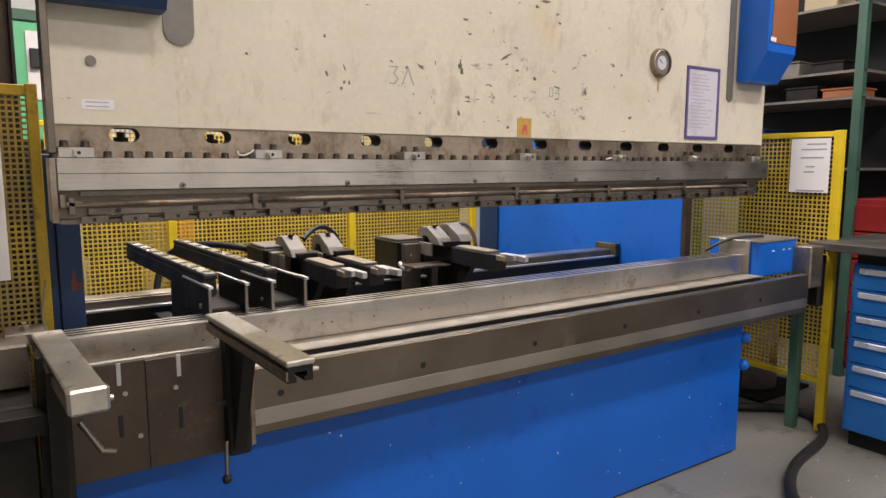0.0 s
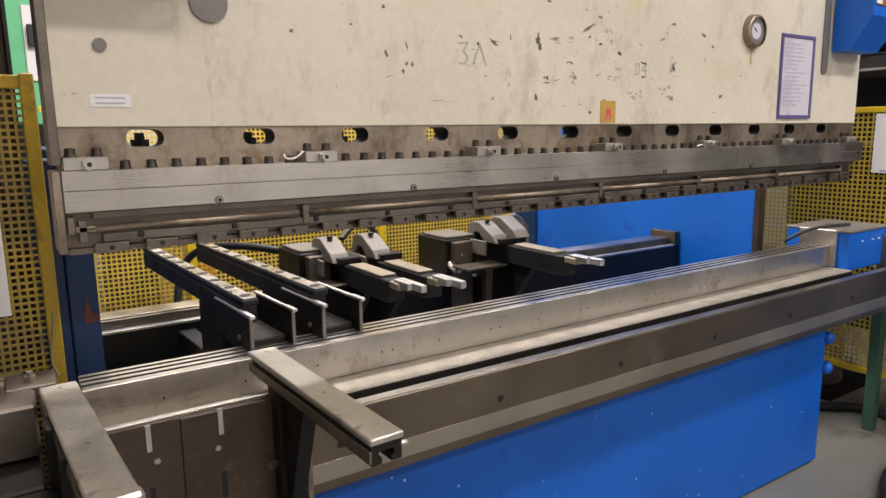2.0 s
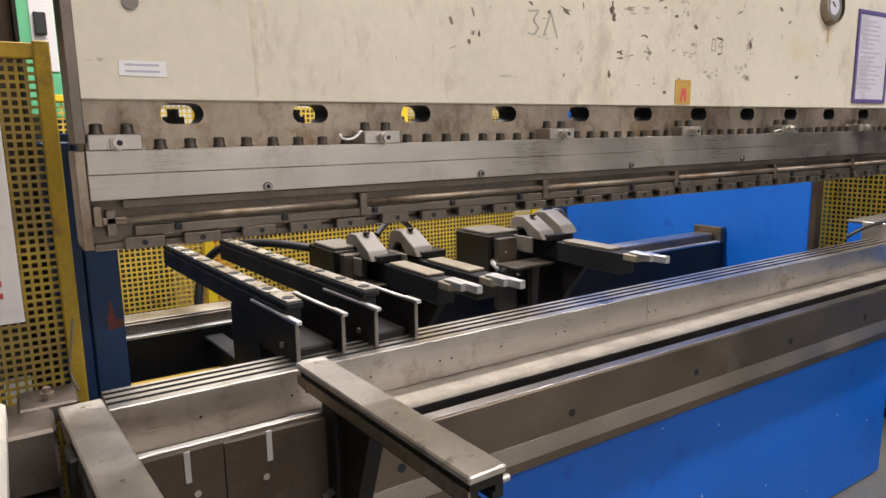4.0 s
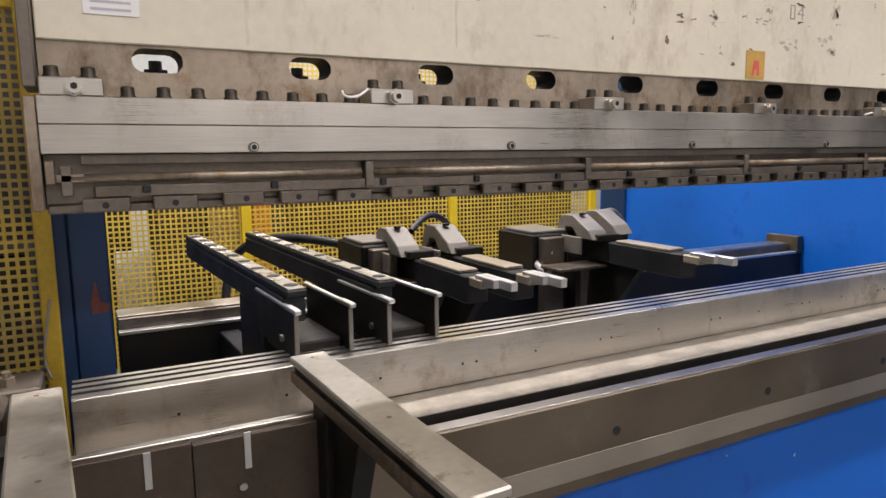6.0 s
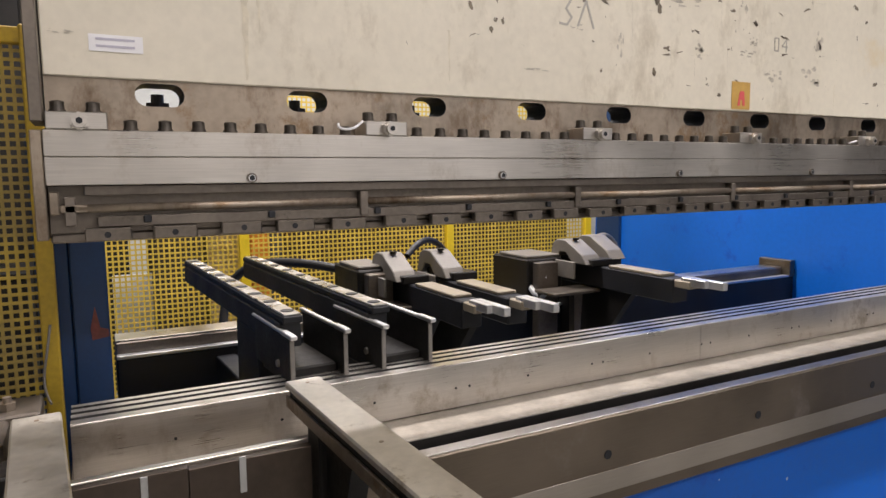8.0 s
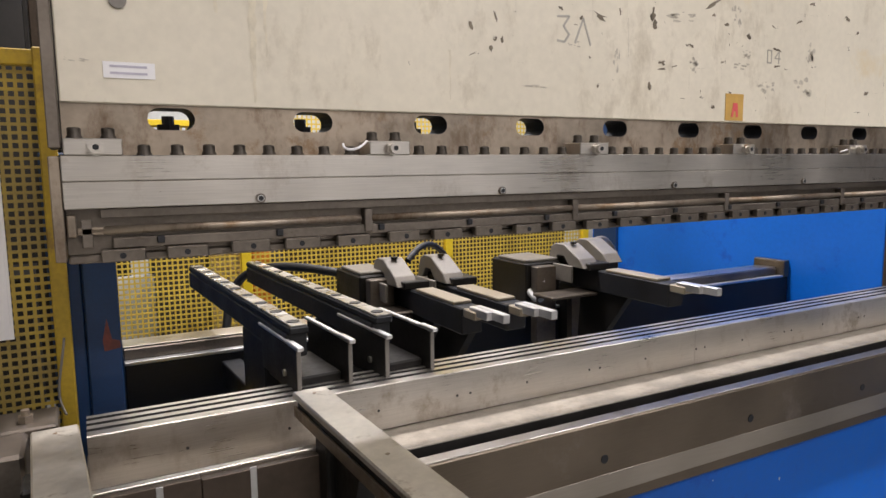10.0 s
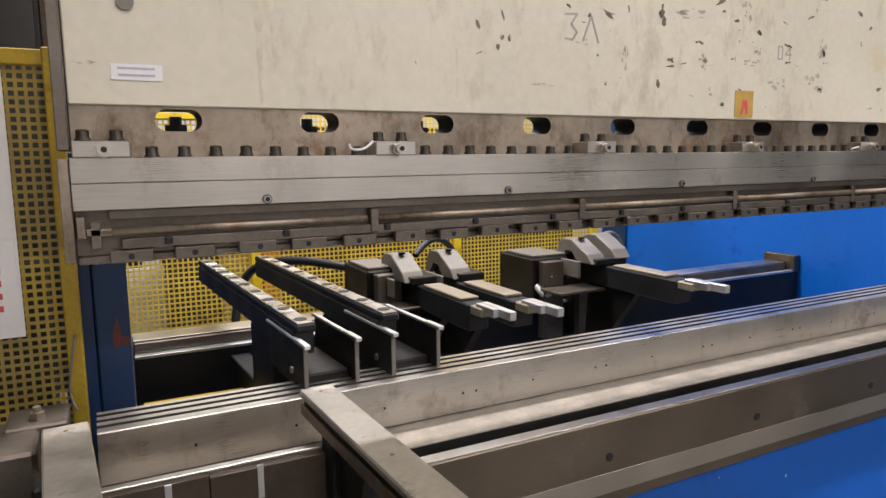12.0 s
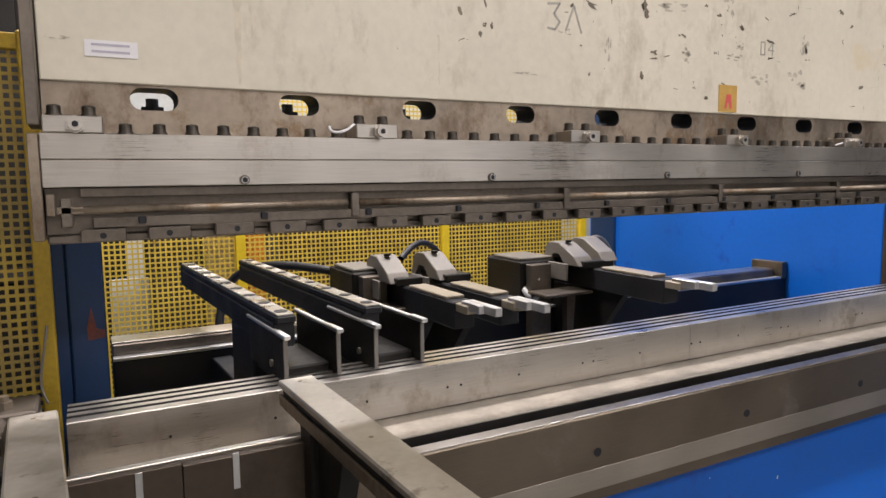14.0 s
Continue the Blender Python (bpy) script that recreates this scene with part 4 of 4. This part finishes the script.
for k in range(6):
    d = part("drawer", boxed(5.0, 5.0195, -0.58, 0.44, 0.10 + 0.2 * k, 0.285 + 0.2 * k, bev=0.002), RED, redc)
    part("handle", boxed(4.985, 4.9995, -0.3, 0.20, 0.23 + 0.2 * k, 0.25 + 0.2 * k, bev=0.002), GREYPAINT, d)


def rack():
    r = thing("storage_rack", "dark green storage rack with loaded shelves", "shelf rack")
    for x, y in ((5.0, 0.47), (5.0, 1.75), (5.7, 0.47), (5.7, 1.75)):
        part("post", boxed(x - 0.03, x + 0.03, y - 0.03, y + 0.03, 0, 3.3, bev=0.002), DKGREEN, r)
    for z in (1.55, 2.06, 2.25, 2.72):
        part("shelf", boxed(4.98, 5.72, 0.44, 1.78, z - 0.02, z, bev=0.002), GREYPAINT, r)
    # black sheet added for the darkness behind the shelves
    part("shelf_dark_backdrop", boxed(5.735, 5.75, 0.40, 1.80, 0.0, 3.3, bev=0), BLACK, r)
    return r


rack()
# black block added as a backdrop so the corner reads dark
dk = thing("corner_backdrop", "tall black block added to darken the corner", "cabinet")
part("body", boxed(5.85, 6.4, -2.6, 0.36, 0.0, 3.5, bev=0.01), BLACK, dk)
part("plinth", boxed(5.80, 5.849, -2.58, 0.34, 0.0, 0.10, bev=0.004), OILY_AND_SHADE, dk)
random.seed(8)
for y, z, h, mt in ((1.05, 2.25, 0.10, GREYPAINT), (0.72, 2.25, 0.07, OILY_AND_SHADE), (0.90, 2.06, 0.09, OILY_AND_SHADE), (0.62, 2.06, 0.06, RUST), (1.3, 1.55, 0.3, NAVY), (0.8, 2.72, 0.16, CARTON), (0.7, 1.55, 0.2, OILY_AND_SHADE)):
    t_ = thing("storage_bin", "small metal bin standing on the rack", "bin", "rack bins")
    part("bin_body", boxed(5.02, 5.3, y - 0.12, y + 0.12, z, z + h, bev=0.006), mt, t_)
    part("bin_rim", boxed(5.01, 5.31, y - 0.13, y + 0.13, z + h, z + h + 0.012, bev=0.002), mt, t_)

# ---------------------------------------------------------------- behind the fences
gm = thing("green_machine", "mint green machine cabinet with white and black panels", "machine")
part("body", boxed(-0.06, 0.25, 4.0, 4.6, 1.75, 2.62, bev=0.01), GREEN, gm)
part("base", boxed(-0.05, 0.24, 4.01, 4.59, 0.0, 1.749, bev=0.01), OILY_AND_SHADE, gm)
part("top", boxed(-0.09, 0.28, 3.98, 4.62, 2.621, 2.70, bev=0.005), DKGREEN, gm)
part("door", boxed(0.08, 0.22, 3.985, 3.9995, 2.05, 2.55, bev=0.003), PAPER, gm)
part("switch", boxed(0.10, 0.17, 3.94, 3.984, 2.28, 2.42, bev=0.005), BLACK, gm)
pt = thing("steel_column", "dark brown steel column of the hall", "column")
part("web", boxed(-0.145, -0.085, 1.60, 1.63, 0, 4.6, bev=0.002), BROWN, pt)
part("flange", boxed(-0.160, -0.146, 1.52, 1.72, 0, 4.6, bev=0.002), OILY_AND_SHADE, pt)
part("flange", boxed(-0.084, -0.070, 1.52, 1.72, 0, 4.6, bev=0.002), OILY_AND_SHADE, pt)
# made-up lockers, a dark backdrop that hides the bright wall
bk = thing("dark_backdrop_lockers", "dark tall lockers added as a backdrop along the hall", "lockers")
part("body", boxed(-2.6, -0.10, 4.05, 4.7, 0.0, 3.6, bev=0.01), OILY_AND_SHADE, bk)
for k in range(5):
    d = part("locker_door", boxed(-2.58 + 0.5 * k, -2.10 + 0.5 * k, 4.03, 4.0495, 0.1, 3.5, bev=0.004), OILY_AND_SHADE, bk)
    part("handle", boxed(-2.16 + 0.5 * k, -2.14 + 0.5 * k, 4.01, 4.0295, 1.3, 1.5, bev=0.003), GREYPAINT, d)
sh = thing("white_sheet_board", "white board leaning behind the yellow fence", "board")
part("board", boxed(0.10, 0.34, 2.9, 2.92, 0.0, 0.98, bev=0.002), PAPER, sh)
part("foot", boxed(0.1, 0.34, 2.93, 3.05, 0.0, 0.03, bev=0.002), OILY_AND_SHADE, sh)
# the dark and brown blocks are added to darken the view through the mesh
for x0, x1, y, z, mt, lb_ in ((0.30, 0.56, 2.75, 1.45, WORKTOP, "dark block added as a backdrop behind the fence"), (0.58, 0.80, 2.75, 1.22, CARTON, "beige carton stacked behind the fence"), (0.775, 0.885, 2.56, 1.62, ORANGE, "orange upright box behind the fence"),
                            (1.05, 2.05, 2.9, 1.75, BROWN, "dark block added as a backdrop behind the fence"), (2.1, 3.3, 3.0, 1.7, BROWN, "brown partition block added as a backdrop behind the fence"),
                            (-1.2, -0.3, 2.9, 1.0, OILY_AND_SHADE, "dark block added as a backdrop behind the fence")):
    q = thing("box_behind_fence", lb_, "box", "stored boxes")
    part("body", boxed(x0, x1, y, y + 0.5, 0.0, z, bev=0.01), mt, q)
    part("lid", boxed(x0 - 0.01, x1 + 0.01, y - 0.01, y + 0.51, z, z + 0.03, bev=0.004), mt, q)

# ---------------------------------------------------------------- small loose things
tagged(tube("clear_tube", [(0.408, 0.010, 1.606), (0.404, 0.002, 1.598), (0.420, -0.003, 1.593), (0.440, 0.002, 1.600), (0.456, 0.014, 1.612)], 0.0024, PAPER), "short curl of clear plastic tube on the bar", "tube")
tagged(tube("grey_wire", [(-0.075, 0.345, 1.23), (-0.082, 0.335, 1.18), (-0.094, 0.330, 1.13), (-0.090, 0.325, 1.10), (-0.080, 0.30, 1.085)], 0.0024, GREYPAINT), "thin grey wire hanging on the fence post", "wire")
tagged(tube("bright_shaving", [(1.93, 0.01, 1.592), (1.97, 0.0, 1.602), (2.02, 0.012, 1.610)], 0.0025, PAPER), "bright curled shaving lying on the bar", "shaving")

specks = B()
random.seed(17)
for k in range(34):
    x, z, r = random.uniform(0.5, 3.1), random.uniform(0.04, 0.70), random.uniform(0.0015, 0.005)
    vs = [specks.verts.new((x + r * random.uniform(0.5, 1.2) * math.cos(6.283 * j / 6), 0.0992, z + 1.4 * r * random.uniform(0.5, 1.2) * math.sin(6.283 * j / 6))) for j in range(6)]
    specks.faces.new(vs)
bmesh.ops.recalc_face_normals(specks, faces=specks.faces)
tagged(part("paint_specks", specks, PAPER), "small white specks on the blue sheet", "paint wear", kind="stuff")
litter = B()
for k in range(70):
    x, y, r = random.uniform(1.2, 4.4), random.uniform(-1.2, 0.05), random.uniform(0.002, 0.007)
    bmesh.ops.create_icosphere(litter, subdivisions=1, radius=r, matrix=Matrix.Translation((x, y, r * 0.3)) @ Matrix.Diagonal((1, random.uniform(0.4, 1), 0.4, 1)))
tagged(part("floor_crumbs", litter, PAPER), "small pale crumbs scattered on the floor", "litter", kind="stuff")
